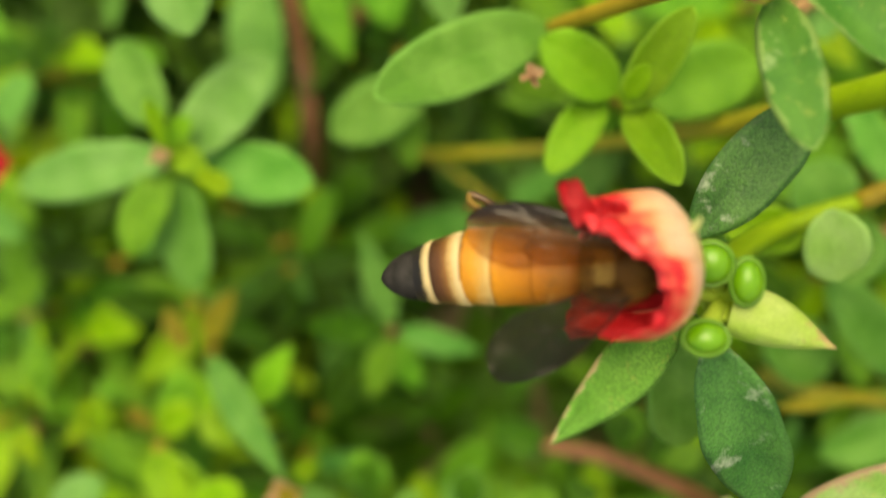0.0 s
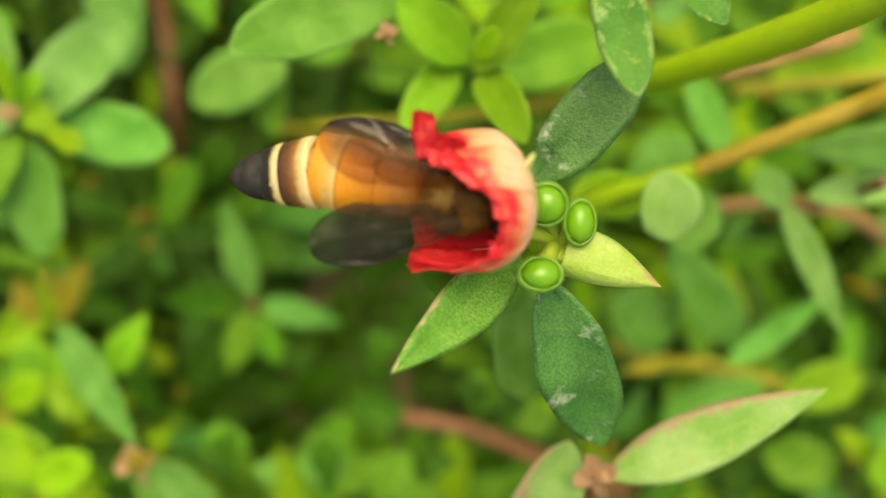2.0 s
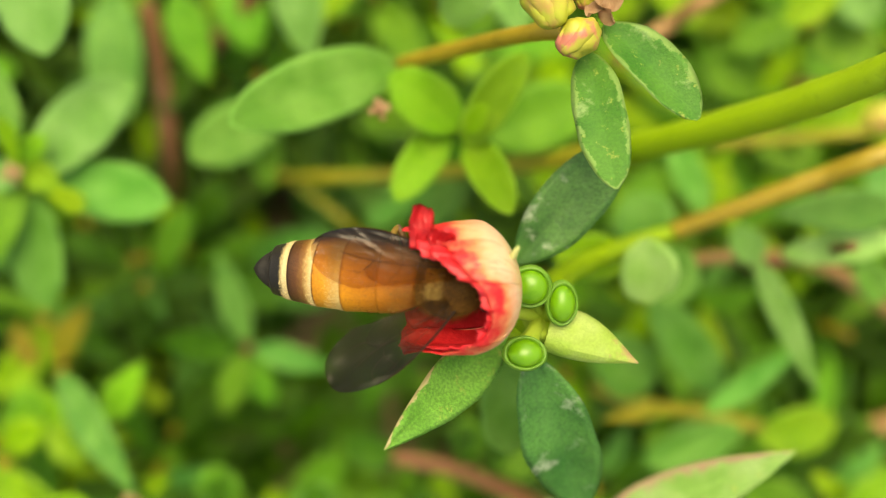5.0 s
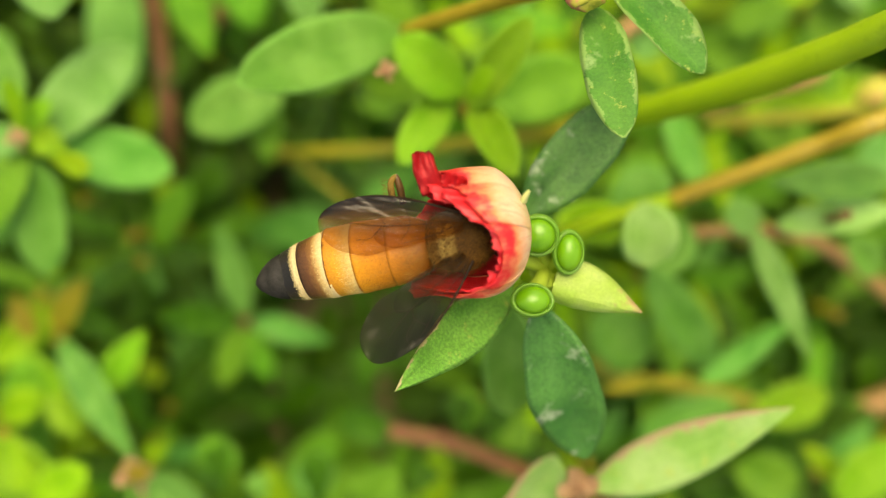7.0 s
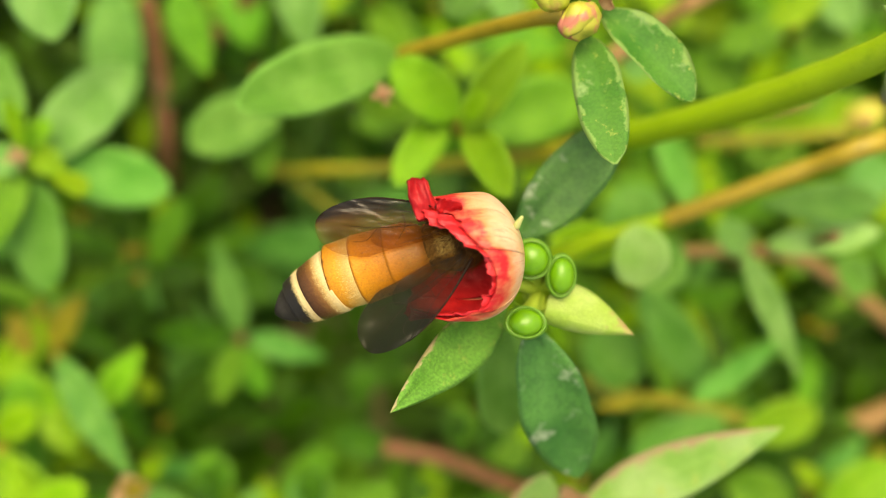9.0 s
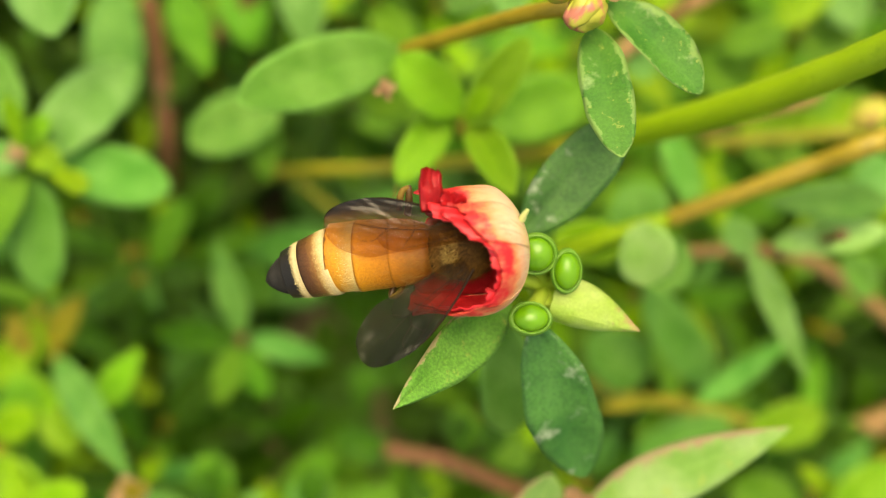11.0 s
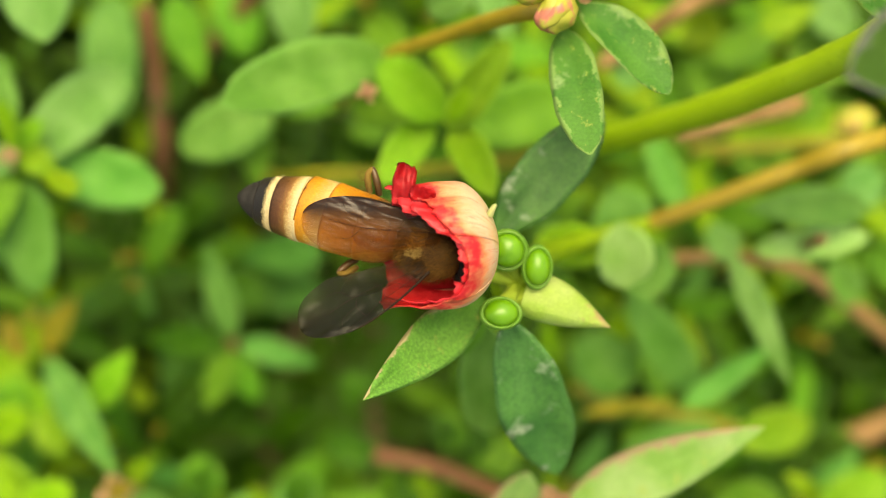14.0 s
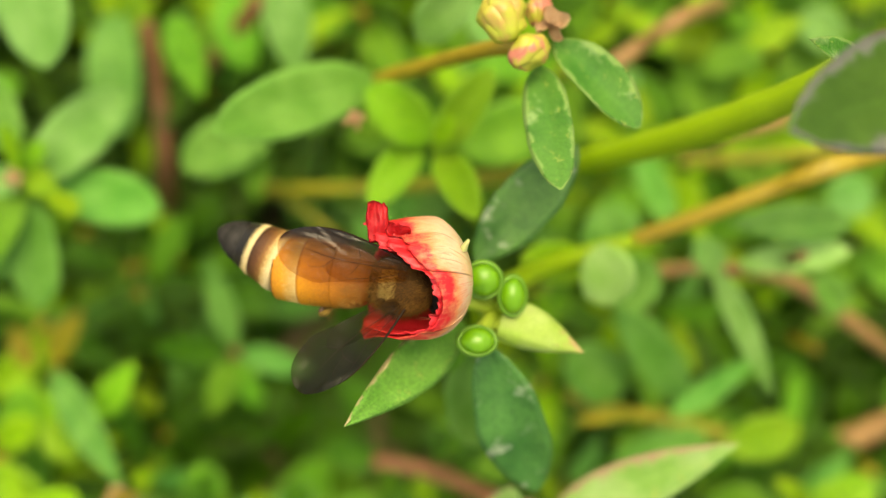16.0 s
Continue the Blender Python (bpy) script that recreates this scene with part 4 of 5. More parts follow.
def low_shoot(seed, tones):
    """A low shoot at the origin: a short stem with whorls of leaves."""
    rnd = random.Random(seed)
    t = thing("purslane_shoot", (0, 0, 0), "low green purslane shoot in the undergrowth", "plant", "purslane plants")
    stem(t, rnd.choice(("brown", "amber", "green")), [(0, 0, 0), (rnd.uniform(-2, 2), rnd.uniform(-2, 2), 18), (rnd.uniform(-3, 3), rnd.uniform(-3, 3), 38)], [1.1, 1.0, 0.7])
    for k in range(15):
        z = 10 + 28 * k / 14
        a = k * 2.4 + rnd.uniform(-0.3, 0.3)
        far = rnd.uniform(16, 26) * (1.15 - 0.5 * k / 14)
        rise = rnd.uniform(-2, 4) + 4 * k / 14
        leaf(t, rnd.choice(("spoon", "oval", "lance")), rnd.choice(tones), (0.8 * math.cos(a), 0.8 * math.sin(a), z), (far * math.cos(a), far * math.sin(a), z + rise), far * rnd.uniform(0.36, 0.5), rnd.uniform(-25, 25), 0.12, rnd.randint(0, 1))
    return t


def undergrowth():
    rnd = random.Random(5)
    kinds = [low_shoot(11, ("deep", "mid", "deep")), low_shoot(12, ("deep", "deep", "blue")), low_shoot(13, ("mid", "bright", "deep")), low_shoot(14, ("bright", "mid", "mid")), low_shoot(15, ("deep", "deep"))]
    spots = []
    for i in range(-8, 9):
        for j in range(-6, 7):
            spots.append((i * 14 + (j % 2) * 7 + rnd.uniform(-5, 5), j * 12 + rnd.uniform(-5, 5)))
    rnd.shuffle(spots)
    # sunken growth between the taller plants, with shade put into its leaf colour
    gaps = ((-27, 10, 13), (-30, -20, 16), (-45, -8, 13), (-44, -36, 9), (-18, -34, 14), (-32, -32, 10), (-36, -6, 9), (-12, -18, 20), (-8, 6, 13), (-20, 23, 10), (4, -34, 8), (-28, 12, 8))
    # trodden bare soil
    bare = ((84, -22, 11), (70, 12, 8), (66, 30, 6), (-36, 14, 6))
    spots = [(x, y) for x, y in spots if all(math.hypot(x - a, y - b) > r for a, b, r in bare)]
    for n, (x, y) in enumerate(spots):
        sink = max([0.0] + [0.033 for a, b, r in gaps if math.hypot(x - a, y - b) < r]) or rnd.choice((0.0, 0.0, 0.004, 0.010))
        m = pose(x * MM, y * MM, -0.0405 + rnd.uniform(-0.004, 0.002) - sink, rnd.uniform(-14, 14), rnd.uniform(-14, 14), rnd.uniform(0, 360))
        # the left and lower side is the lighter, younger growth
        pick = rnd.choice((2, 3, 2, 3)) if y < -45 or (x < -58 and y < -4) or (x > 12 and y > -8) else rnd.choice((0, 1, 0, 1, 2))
        # sunken shoots get only the leaves whose colour is darkened as shade
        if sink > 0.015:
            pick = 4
        if n < 5:
            kinds[n].matrix_basis = m
        else:
            copy_thing(kinds[pick], m)


undergrowth()


# ---- bee ----
def amber_material(name, dark, pale, hairs=False):
    """A bee's shell, or its hair."""
    m, nodes, links, b = material(name)
    f = grain(nodes, links, 6000, 4, "Object")
    links.new(ramp(nodes, links, grain(nodes, links, 700, 4, "Object"), (0.3, dark), (0.7, pale)), b.inputs["Base Color"])
    b.inputs["Roughness"].default_value = 0.75 if hairs else 0.32
    b.inputs["Specular IOR Level"].default_value = 0.12 if hairs else 0.45
    bump(nodes, links, b, f, 0.6, 0.00006)
    return m


def tergite_material(name, *stops):
    """A plate of the abdomen: colour stops from its rear edge (0) to its front (1), with ragged borders."""
    m, nodes, links, b = material(name)
    f = grain(nodes, links, 6000, 4, "Object")
    ragged = nodes.new("ShaderNodeMath")
    ragged.operation = "MULTIPLY_ADD"
    ragged.inputs[1].default_value = 0.26
    links.new(grain(nodes, links, 2600, 4, "Object", 0.7), ragged.inputs[0])
    links.new(attribute(nodes, "along"), ragged.inputs[2])
    shift = nodes.new("ShaderNodeMath")
    shift.operation, shift.inputs[1].default_value = "SUBTRACT", 0.13
    links.new(ragged.outputs[0], shift.inputs[0])
    c = ramp(nodes, links, shift.outputs[0], *stops)
    c = mix(nodes, links, 0.5, c, mix(nodes, links, ramp(nodes, links, f, (0.35, 0.0), (0.65, 1.0)), (0.38, 0.36, 0.34), (0.62, 0.62, 0.60)), "OVERLAY")
    links.new(c, b.inputs["Base Color"])
    b.inputs["Roughness"].default_value = 0.42
    b.inputs["Specular IOR Level"].default_value = 0.3
    bump(nodes, links, b, f, 0.6, 0.00006)
    return m


CREAM_TINT = (0.52, 0.42, 0.22)
PLATE = {
    "first": tergite_material("amber-brown plate", (0.0, (0.32, 0.115, 0.008)), (0.5, (0.22, 0.078, 0.006)), (1.0, (0.10, 0.036, 0.004))),
    "second": tergite_material("orange plate", (0.0, (0.34, 0.13, 0.010)), (0.08, (0.48, 0.20, 0.012)), (0.6, (0.40, 0.15, 0.009)), (1.0, (0.28, 0.10, 0.006))),
    "third": tergite_material("orange plate with a pale base", (0.0, (0.10, 0.035, 0.004)), (0.06, (0.42, 0.17, 0.012)), (0.40, (0.50, 0.23, 0.02)), (0.66, (0.46, 0.27, 0.065)), (0.90, (0.52, 0.37, 0.14))),
    "fourth": tergite_material("brown plate with a cream base", (0.0, (0.03, 0.012, 0.004)), (0.10, (0.055, 0.022, 0.007)), (0.34, (0.085, 0.034, 0.010)), (0.56, (0.18, 0.085, 0.022)), (0.72, (0.42, 0.28, 0.10)), (0.88, CREAM_TINT)),
    "fifth": tergite_material("black plate with a cream base", (0.0, (0.012, 0.011, 0.010)), (0.50, (0.010, 0.009, 0.007)), (0.60, (0.30, 0.24, 0.11)), (0.68, CREAM_TINT)),
}
CREAM = amber_material("cream hair band", (0.38, 0.29, 0.12), (0.54, 0.44, 0.22), True)
BLACK = amber_material("black shell", (0.004, 0.004, 0.003), (0.012, 0.010, 0.008), True)
FUZZ = amber_material("golden brown fuzz", (0.024, 0.011, 0.003), (0.09, 0.045, 0.010), True)
HAIR = amber_material("golden hair", (0.10, 0.046, 0.010), (0.27, 0.145, 0.034), True)
PALE_HAIR = amber_material("pale straw hair", (0.27, 0.18, 0.05), (0.46, 0.34, 0.12), True)
TAIL = amber_material("black shell with grey bloom", (0.006, 0.006, 0.005), (0.040, 0.038, 0.034), True)
LEG = amber_material("brown leg", (0.02, 0.010, 0.004), (0.10, 0.052, 0.014))
LEG_GOLD = amber_material("golden hairy shin", (0.07, 0.042, 0.010), (0.24, 0.16, 0.035), True)


def wing_material(name, tint, film, middle, rear, sheen, least, most, rough, pleats):
    m, nodes, links, b = material(name)
    t = nodes.new("ShaderNodeBsdfTransparent")
    g = grain(nodes, links, 500, 3, "Object")
    # clear amber near the root, smoky towards the tip
    out = ramp(nodes, links, attribute(nodes, "reach"), (0.22, 0.05), (0.54, 1.0))
    # the front cells are the darkest
    cells = ramp(nodes, links, attribute(nodes, "chord"), (0.0, 1.0), (0.20, 0.92), (0.42, middle), (0.8, rear))
    far = mix(nodes, links, 1.0, out, cells, "MULTIPLY")
    c = mix(nodes, links, far, (0.97, 0.84, 0.66), tint)
    c = mix(nodes, links, 0.3, c, ramp(nodes, links, g, (0.3, 0.6), (0.7, 1.0)), "MULTIPLY")
    links.new(c, t.inputs["Color"])
    links.new(mix(nodes, links, cells, film, (0.012, 0.011, 0.008)), b.inputs["Base Color"])
    b.inputs["Roughness"].default_value = rough
    b.inputs["Specular IOR Level"].default_value = sheen
    # pleats that run along the wing
    stretch = nodes.new("ShaderNodeVectorMath")
    stretch.operation, stretch.inputs[1].default_value = "MULTIPLY", (0.38, 1.25, 1.0)
    links.new(nodes.new("ShaderNodeTexCoord").outputs["Object"], stretch.inputs[0])
    pleat = nd(nodes, "TexNoise", Scale=620, Detail=2)
    links.new(stretch.outputs[0], pleat.inputs["Vector"])
    bump(nodes, links, b, pleat.outputs["Fac"], pleats, 0.0006)
    mx = nodes.new("ShaderNodeMixShader")
    cover = nodes.new("ShaderNodeMath")
    cover.operation = "MULTIPLY"
    links.new(ramp(nodes, links, out, (0.0, 0.25), (1.0, 1.0)), cover.inputs[0])
    links.new(ramp(nodes, links, cells, (0.2, least), (1.0, most)), cover.inputs[1])
    links.new(cover.outputs[0], mx.inputs[0])
    links.new(t.outputs[0], mx.inputs[1])
    links.new(b.outputs[0], mx.inputs[2])
    links.new(mx.outputs[0], nodes["Material Output"].inputs["Surface"])
    return m


# one film in two copies; the right's tint takes in the shade behind it
WING = {
    1: wing_material("amber wing film with a smoky front", (0.11, 0.038, 0.011), (0.24, 0.10, 0.026), 0.46, 0.18, 0.42, 0.15, 0.78, 0.20, 1.3),
    -1: wing_material("smoky wing film with shade in its tint", (0.17, 0.20, 0.065), (0.040, 0.046, 0.016), 0.85, 0.62, 0.20, 0.34, 0.58, 0.22, 1.3),
}
VEIN = amber_material("dark wing vein", (0.012, 0.007, 0.004), (0.026, 0.014, 0.007), True)

bee = tagged(new("bee"), "amber giant honey bee with smoky wings, head in the flower", "bee")
bee.empty_display_size = 0.002


def abdomen_radius(x):
    """Radius of the abdomen at x mm along the bee."""
    pts = [(-14.1, 1.86), (-13.2, 2.1), (-12.5, 2.25), (-11.4, 2.46), (-10.4, 2.60), (-8.2, 2.70), (-6.0, 2.62), (-4.0, 2.4), (-3.0, 2.05), (-2.3, 1.5)]
    for (a, r), (b, q) in zip(pts, pts[1:]):
        if x <= b:
            return r + (q - r) * max(0.0, (x - a) / (b - a))
    return 1.5


def tail_radius(x):
    """Radius of the pointed tail that slides in the last ring."""
    return 1.82 * max(0.0, 1 - max(0.0, (-12.4 - x) / 2.95) ** 1.75) ** 0.75


def plate(rear, front, name, mat, group, step, label="", radius=abdomen_radius):
    """One ring of the abdomen from its rear edge to its front; its rear edge stands proud of the ring behind."""
    n = 15
    profile = [(rear + (front - rear) * i / (n - 1), radius(rear + (front - rear) * i / (n - 1)) * (1 + step * (1 - i / (n - 1)) ** 2)) for i in range(n)]
    bm = lathe([(x * MM, max(1e-6, r * MM)) for x, r in profile], 40, 0.012, 0.9)
    along = bm.verts.layers.float.new("along")
    for v in bm.verts:
        v[along] = (v.co.x / MM - rear) / (front - rear)
        # the abdomen droops slightly towards the tail
        v.co.z -= 0.000004 * max(0.0, -v.co.x / MM - 5) ** 2
        v.co -= group.location
    return part(name, bm, mat, group, label)


def fringe(rear, front, seed, mat, group, count, longest):
    """Short hair that lies back along the abdomen."""
    bm = bmesh.new()
    rnd = random.Random(seed)
    for _ in range(count):
        q, x = rnd.uniform(-1.9, 1.9), rnd.uniform(rear, front)
        r = abdomen_radius(x) * 1.005
        n0 = Vector((rnd.uniform(-4.0, -1.2), math.sin(q) + rnd.uniform(-0.3, 0.3), math.cos(q) * 0.9)).normalized()
        p = Vector((x, r * math.sin(q), r * math.cos(q) * 0.9 - 0.004 * max(0.0, -x - 5) ** 2))
        side = n0.cross(Vector((0.2, 0.3, 1))).normalized() * 0.012
        bm.faces.new([bm.verts.new(k * MM - group.location) for k in (p - side, p + side, p + n0 * rnd.uniform(0.3, 1.0) * longest)])
    tagged(part("hair", bm, mat, group), kind="stuff")


def bee_group(name, x):
    g = new(name)
    g.empty_display_size = 0.001
    g.parent = bee
    g.location.x = x * MM
    return g


def bee_body():
    abdomen, tip = bee_group("abdomen", -2.3), bee_group("abdomen_tip", -9.0)
    plate(-5.5, -2.3, "abdomen_segment", PLATE["first"], abdomen, 0.03)
    plate(-8.2, -5.2, "abdomen_segment", PLATE["second"], abdomen, 0.03, "orange segment")
    plate(-10.4, -8.0, "abdomen_segment", PLATE["third"], abdomen, 0.025, "orange segment with a pale band")
    plate(-12.5, -10.2, "abdomen_segment", PLATE["fourth"], tip, 0.02, "dark brown segment with a cream band")
    plate(-14.1, -12.3, "abdomen_segment", PLATE["fifth"], tip, 0.015, "black segment with a cream band")
    fringe(-9.4, -8.2, 1, CREAM, abdomen, 380, 0.22)
    fringe(-11.0, -10.4, 2, CREAM, tip, 320, 0.16)
    fringe(-13.2, -12.5, 3, CREAM, tip, 480, 0.18)
    fringe(-8.2, -3.5, 4, HAIR, abdomen, 900, 0.3)
    fringe(-4.6, -2.2, 6, HAIR, abdomen, 1200, 0.5)
    tail = plate(-15.35, -11.6, "tail_segment", TAIL, tip, 0.0, "black tail segment with a grey bloom", tail_radius)
    thorax = part("thorax", lathe([((-3.0 + 5.2 * i / 14) * MM, max(1e-6, 2.4 * math.sin(math.pi * (0.12 + 0.82 * i / 14)) ** 0.5 * MM)) for i in range(15)], 28, 0.05, 0.95), FUZZ, bee)
    # short hair over the thorax
    for seed, count, low, high, spread, mat, longest in ((3, 3600, 0.04, 0.97, 1.9, HAIR, 0.6), (5, 900, 0.24, 0.50, 0.48, PALE_HAIR, 0.5)):
        bm = bmesh.new()
        rnd = random.Random(seed)
        for _ in range(count):
            a, s = rnd.uniform(-spread, spread), rnd.uniform(low, high)
            r = 2.42 * math.sin(math.pi * (0.12 + 0.82 * s)) ** 0.5
            n = Vector((rnd.uniform(-0.7, 0.3), math.sin(a) + rnd.uniform(-0.4, 0.4), math.cos(a) * 0.95))
            p = Vector((-3.0 + 5.2 * s, r * math.sin(a), r * math.cos(a) * 0.95))
            side = n.cross(Vector((1, 0.3, 0.1))).normalized() * 0.014
            bm.faces.new([bm.verts.new((q) * MM) for q in (p - side, p + side, p + n * rnd.uniform(0.5, 1.0) * longest)])
        tagged(part("hair", bm, mat, thorax), kind="stuff")
    head = part("head", lathe([((1.9 + 1.7 * i / 10) * MM, max(1e-6, 1.75 * math.sin(math.pi * (0.1 + 0.82 * i / 10)) ** 0.6 * MM)) for i in range(11)], 20, 0.04), BLACK, bee)
    head.location.z = -0.0007
    for side in (1, -1):
        eye = lathe([((-0.7 + 1.4 * i / 8) * MM, max(1e-6, 0.5 * math.sin(math.pi * (0.05 + 0.9 * i / 8)) ** 0.6 * MM)) for i in range(9)], 14)
        bmesh.ops.translate(eye, vec=(0.0027, side * 0.0014, 0.0003), verts=eye.verts)
        part("eye", eye, BLACK, head)
        part("antenna", tube([(0.0031, side * 0.0005, 0.0010), (0.0034, side * 0.0010, 0.0008), (0.0032, side * 0.0015, 0.0002)], [0.00012, 0.0001, 0.0001], 6), BLACK, head)
    return abdomen, tip, tail


def bee_leg(points, radii):
    part("leg", tube([Vector(p) * MM for p in points], [r * MM for r in radii], 10), LEG, bee)


def wing_outline(wide, s):
    """Front and rear edge of a wing at s along its length."""
    front = 0.12 * wide * math.sin(math.pi * min(1, s * 1.05))
    body = wide * (0.30 + 0.70 * min(1, s / 0.62) ** 0.85)
    rear = front - body
    if s > 0.55:
        # both edges close in a round tip
        k = 1 - math.sqrt(max(0.0, 1 - ((s - 0.55) / 0.45) ** 2.4))
        front, rear = front + (-0.42 * wide - front) * k, rear + (-0.42 * wide - rear) * k
    return front, rear


def wing_film(length, wide, side):
    bm = bmesh.new()
    reach, chord = bm.verts.layers.float.new("reach"), bm.verts.layers.float.new("chord")
    rows = []
    for i in range(33):
        s = 1 - (1 - i / 32) ** 2.2
        f, r = wing_outline(wide, s)
        r = min(r, f - 0.004)
        row = []
        for j in range(11):
            k = j / 10
            y = f + (r - f) * k
            z = 0.10 * math.sin(k * 7 + s * 9) * s + 0.12 * noise.noise(Vector((s * 5, k * 3, length))) - 0.25 * s * s
            row.append(bm.verts.new(Vector((-s * length, side * y, z)) * MM))
            row[-1][reach], row[-1][chord] = s * length / (10.5 if length > 9 else 22), k if length > 9 else 0.8 + 0.2 * k
        rows.append(row)
    grid(bm, rows)
    return bm


def vein(wing, length, wide, side, path, r):
    pts = []
    for s, k in path:
        f, q = wing_outline(wide, s)
        y = f + (q - f) * k
        z = 0.10 * math.sin(k * 7 + s * 9) * s + 0.12 * noise.noise(Vector((s * 5, k * 3, length))) - 0.25 * s * s
        pts.append(Vector((-s * length, side * y, z + 0.02)) * MM)
    part("vein", tube(pts, [r * MM] * (len(pts) - 1) + [r * MM * 0.6], 6), VEIN, wing)


def build_wing(side, long):
    """A pair of hooked wings of one side: side is 1 for the left. They reach back along -x."""
    w = new("wing")
    w.empty_display_size = 0.001
    w.parent = bee
    w["label"] = "smoky brown translucent wing with dark veins"
    part("fore_wing", wing_film(long, 4.5, side), WING[side], w)
    hind = wing_film(6.6, 2.0, side)
    bmesh.ops.transform(hind, matrix=pose(0, -side * 0.0006, -0.00006, 0, 0, side * 9), verts=hind.verts)
    part("hind_wing", hind, WING[side], w)
    part("front_edge", tube([Vector((-s * long, side * wing_outline(4.5, s)[0], -0.25 * s * s)) * MM for s in (0, 0.15, 0.3, 0.45, 0.6, 0.75)], [0.00010, 0.00009, 0.00008, 0.00007, 0.00006, 0.00004], 7), VEIN, w)
    for path, r in (([(0.02, 0.2), (0.2, 0.22), (0.4, 0.22), (0.55, 0.12), (0.72, 0.03)], 0.018), ([(0.02, 0.35), (0.2, 0.5), (0.4, 0.55), (0.6, 0.5), (0.8, 0.45)], 0.023), ([(0.02, 0.5), (0.2, 0.85), (0.42, 0.93)], 0.019), ([(0.2, 0.22), (0.26, 0.5)], 0.019), ([(0.4, 0.22), (0.36, 0.55), (0.42, 0.92)], 0.019), ([(0.55, 0.13), (0.57, 0.35), (0.52, 0.52)], 0.019), ([(0.57, 0.35), (0.7, 0.25), (0.74, 0.06)], 0.018), ([(0.55, 0.52), (0.62, 0.7), (0.72, 0.75)], 0.018)):
        vein(w, long, 4.5, side, path, r)
    return w


def folded_leg(name, tall, label):
    """A hind leg seen as a narrow loop: the golden shin and the dark thigh behind it meet in a knee at the origin and go down along -y."""
    g = new(name)
    g.empty_display_size = 0.001
    g.parent = bee
    g["label"] = label
    k = tall * MM
    part("shin", tube([(0.0002 * tall / 2.4, -0.05 * k, 0.0), (-0.00024, -0.25 * k, 0.0001), (-0.00034, -0.6 * k, 0.0), (-0.0003, -1.0 * k, -0.0002)], [0.00016, 0.00027, 0.00030, 0.00022], 10, knobs=0.3), LEG_GOLD, g)
    part("thigh", tube([(0.0001, 0.0, 0.0), (0.0002, -0.2 * k, -0.0001), (0.0003, -0.6 * k, -0.0003), (0.0003, -1.1 * k, -0.0007)], [0.00014, 0.00026, 0.00030, 0.00026], 10), LEG, g)
    bm = bmesh.new()
    rnd = random.Random(8)
    for _ in range(60):
        p = Vector((-0.45 - rnd.uniform(0, 0.4), -tall * rnd.uniform(0.1, 0.9), rnd.uniform(0, 0.3)))
        n = Vector((-0.5 + rnd.uniform(-0.1, 0.1), rnd.uniform(-0.1, 0.3), 0.1)) * 0.6
        bm.faces.new([bm.verts.new(q * MM) for q in (p + Vector((0, -0.012, 0)), p + Vector((0, 0.012, 0)), p + n)])
    tagged(part("bristles", bm, LEG_GOLD, g), kind="stuff")
    return g


abdomen, abdomen_tip, tail_segment = bee_body()
for _s in (1, -1):
    bee_leg([(0.2, 1.2 * _s, -1.5), (0.0, 2.0 * _s, -2.3), (-0.8, 2.2 * _s, -3.0), (-1.4, 2.0 * _s, -3.8)], [0.3, 0.35, 0.28, 0.18])
    bee_leg([(1.4, 1.0 * _s, -1.4), (2.0, 1.6 * _s, -1.9), (2.2, 1.5 * _s, -2.5)], [0.25, 0.3, 0.15])
raised_leg = folded_leg("hind_leg", 2.0, "folded golden-brown hind leg")
low_leg = folded_leg("hind_leg", 1.6, "folded golden-brown hind leg")
wing_left, wing_right = build_wing(1, 10.6), build_wing(-1, 10.4)


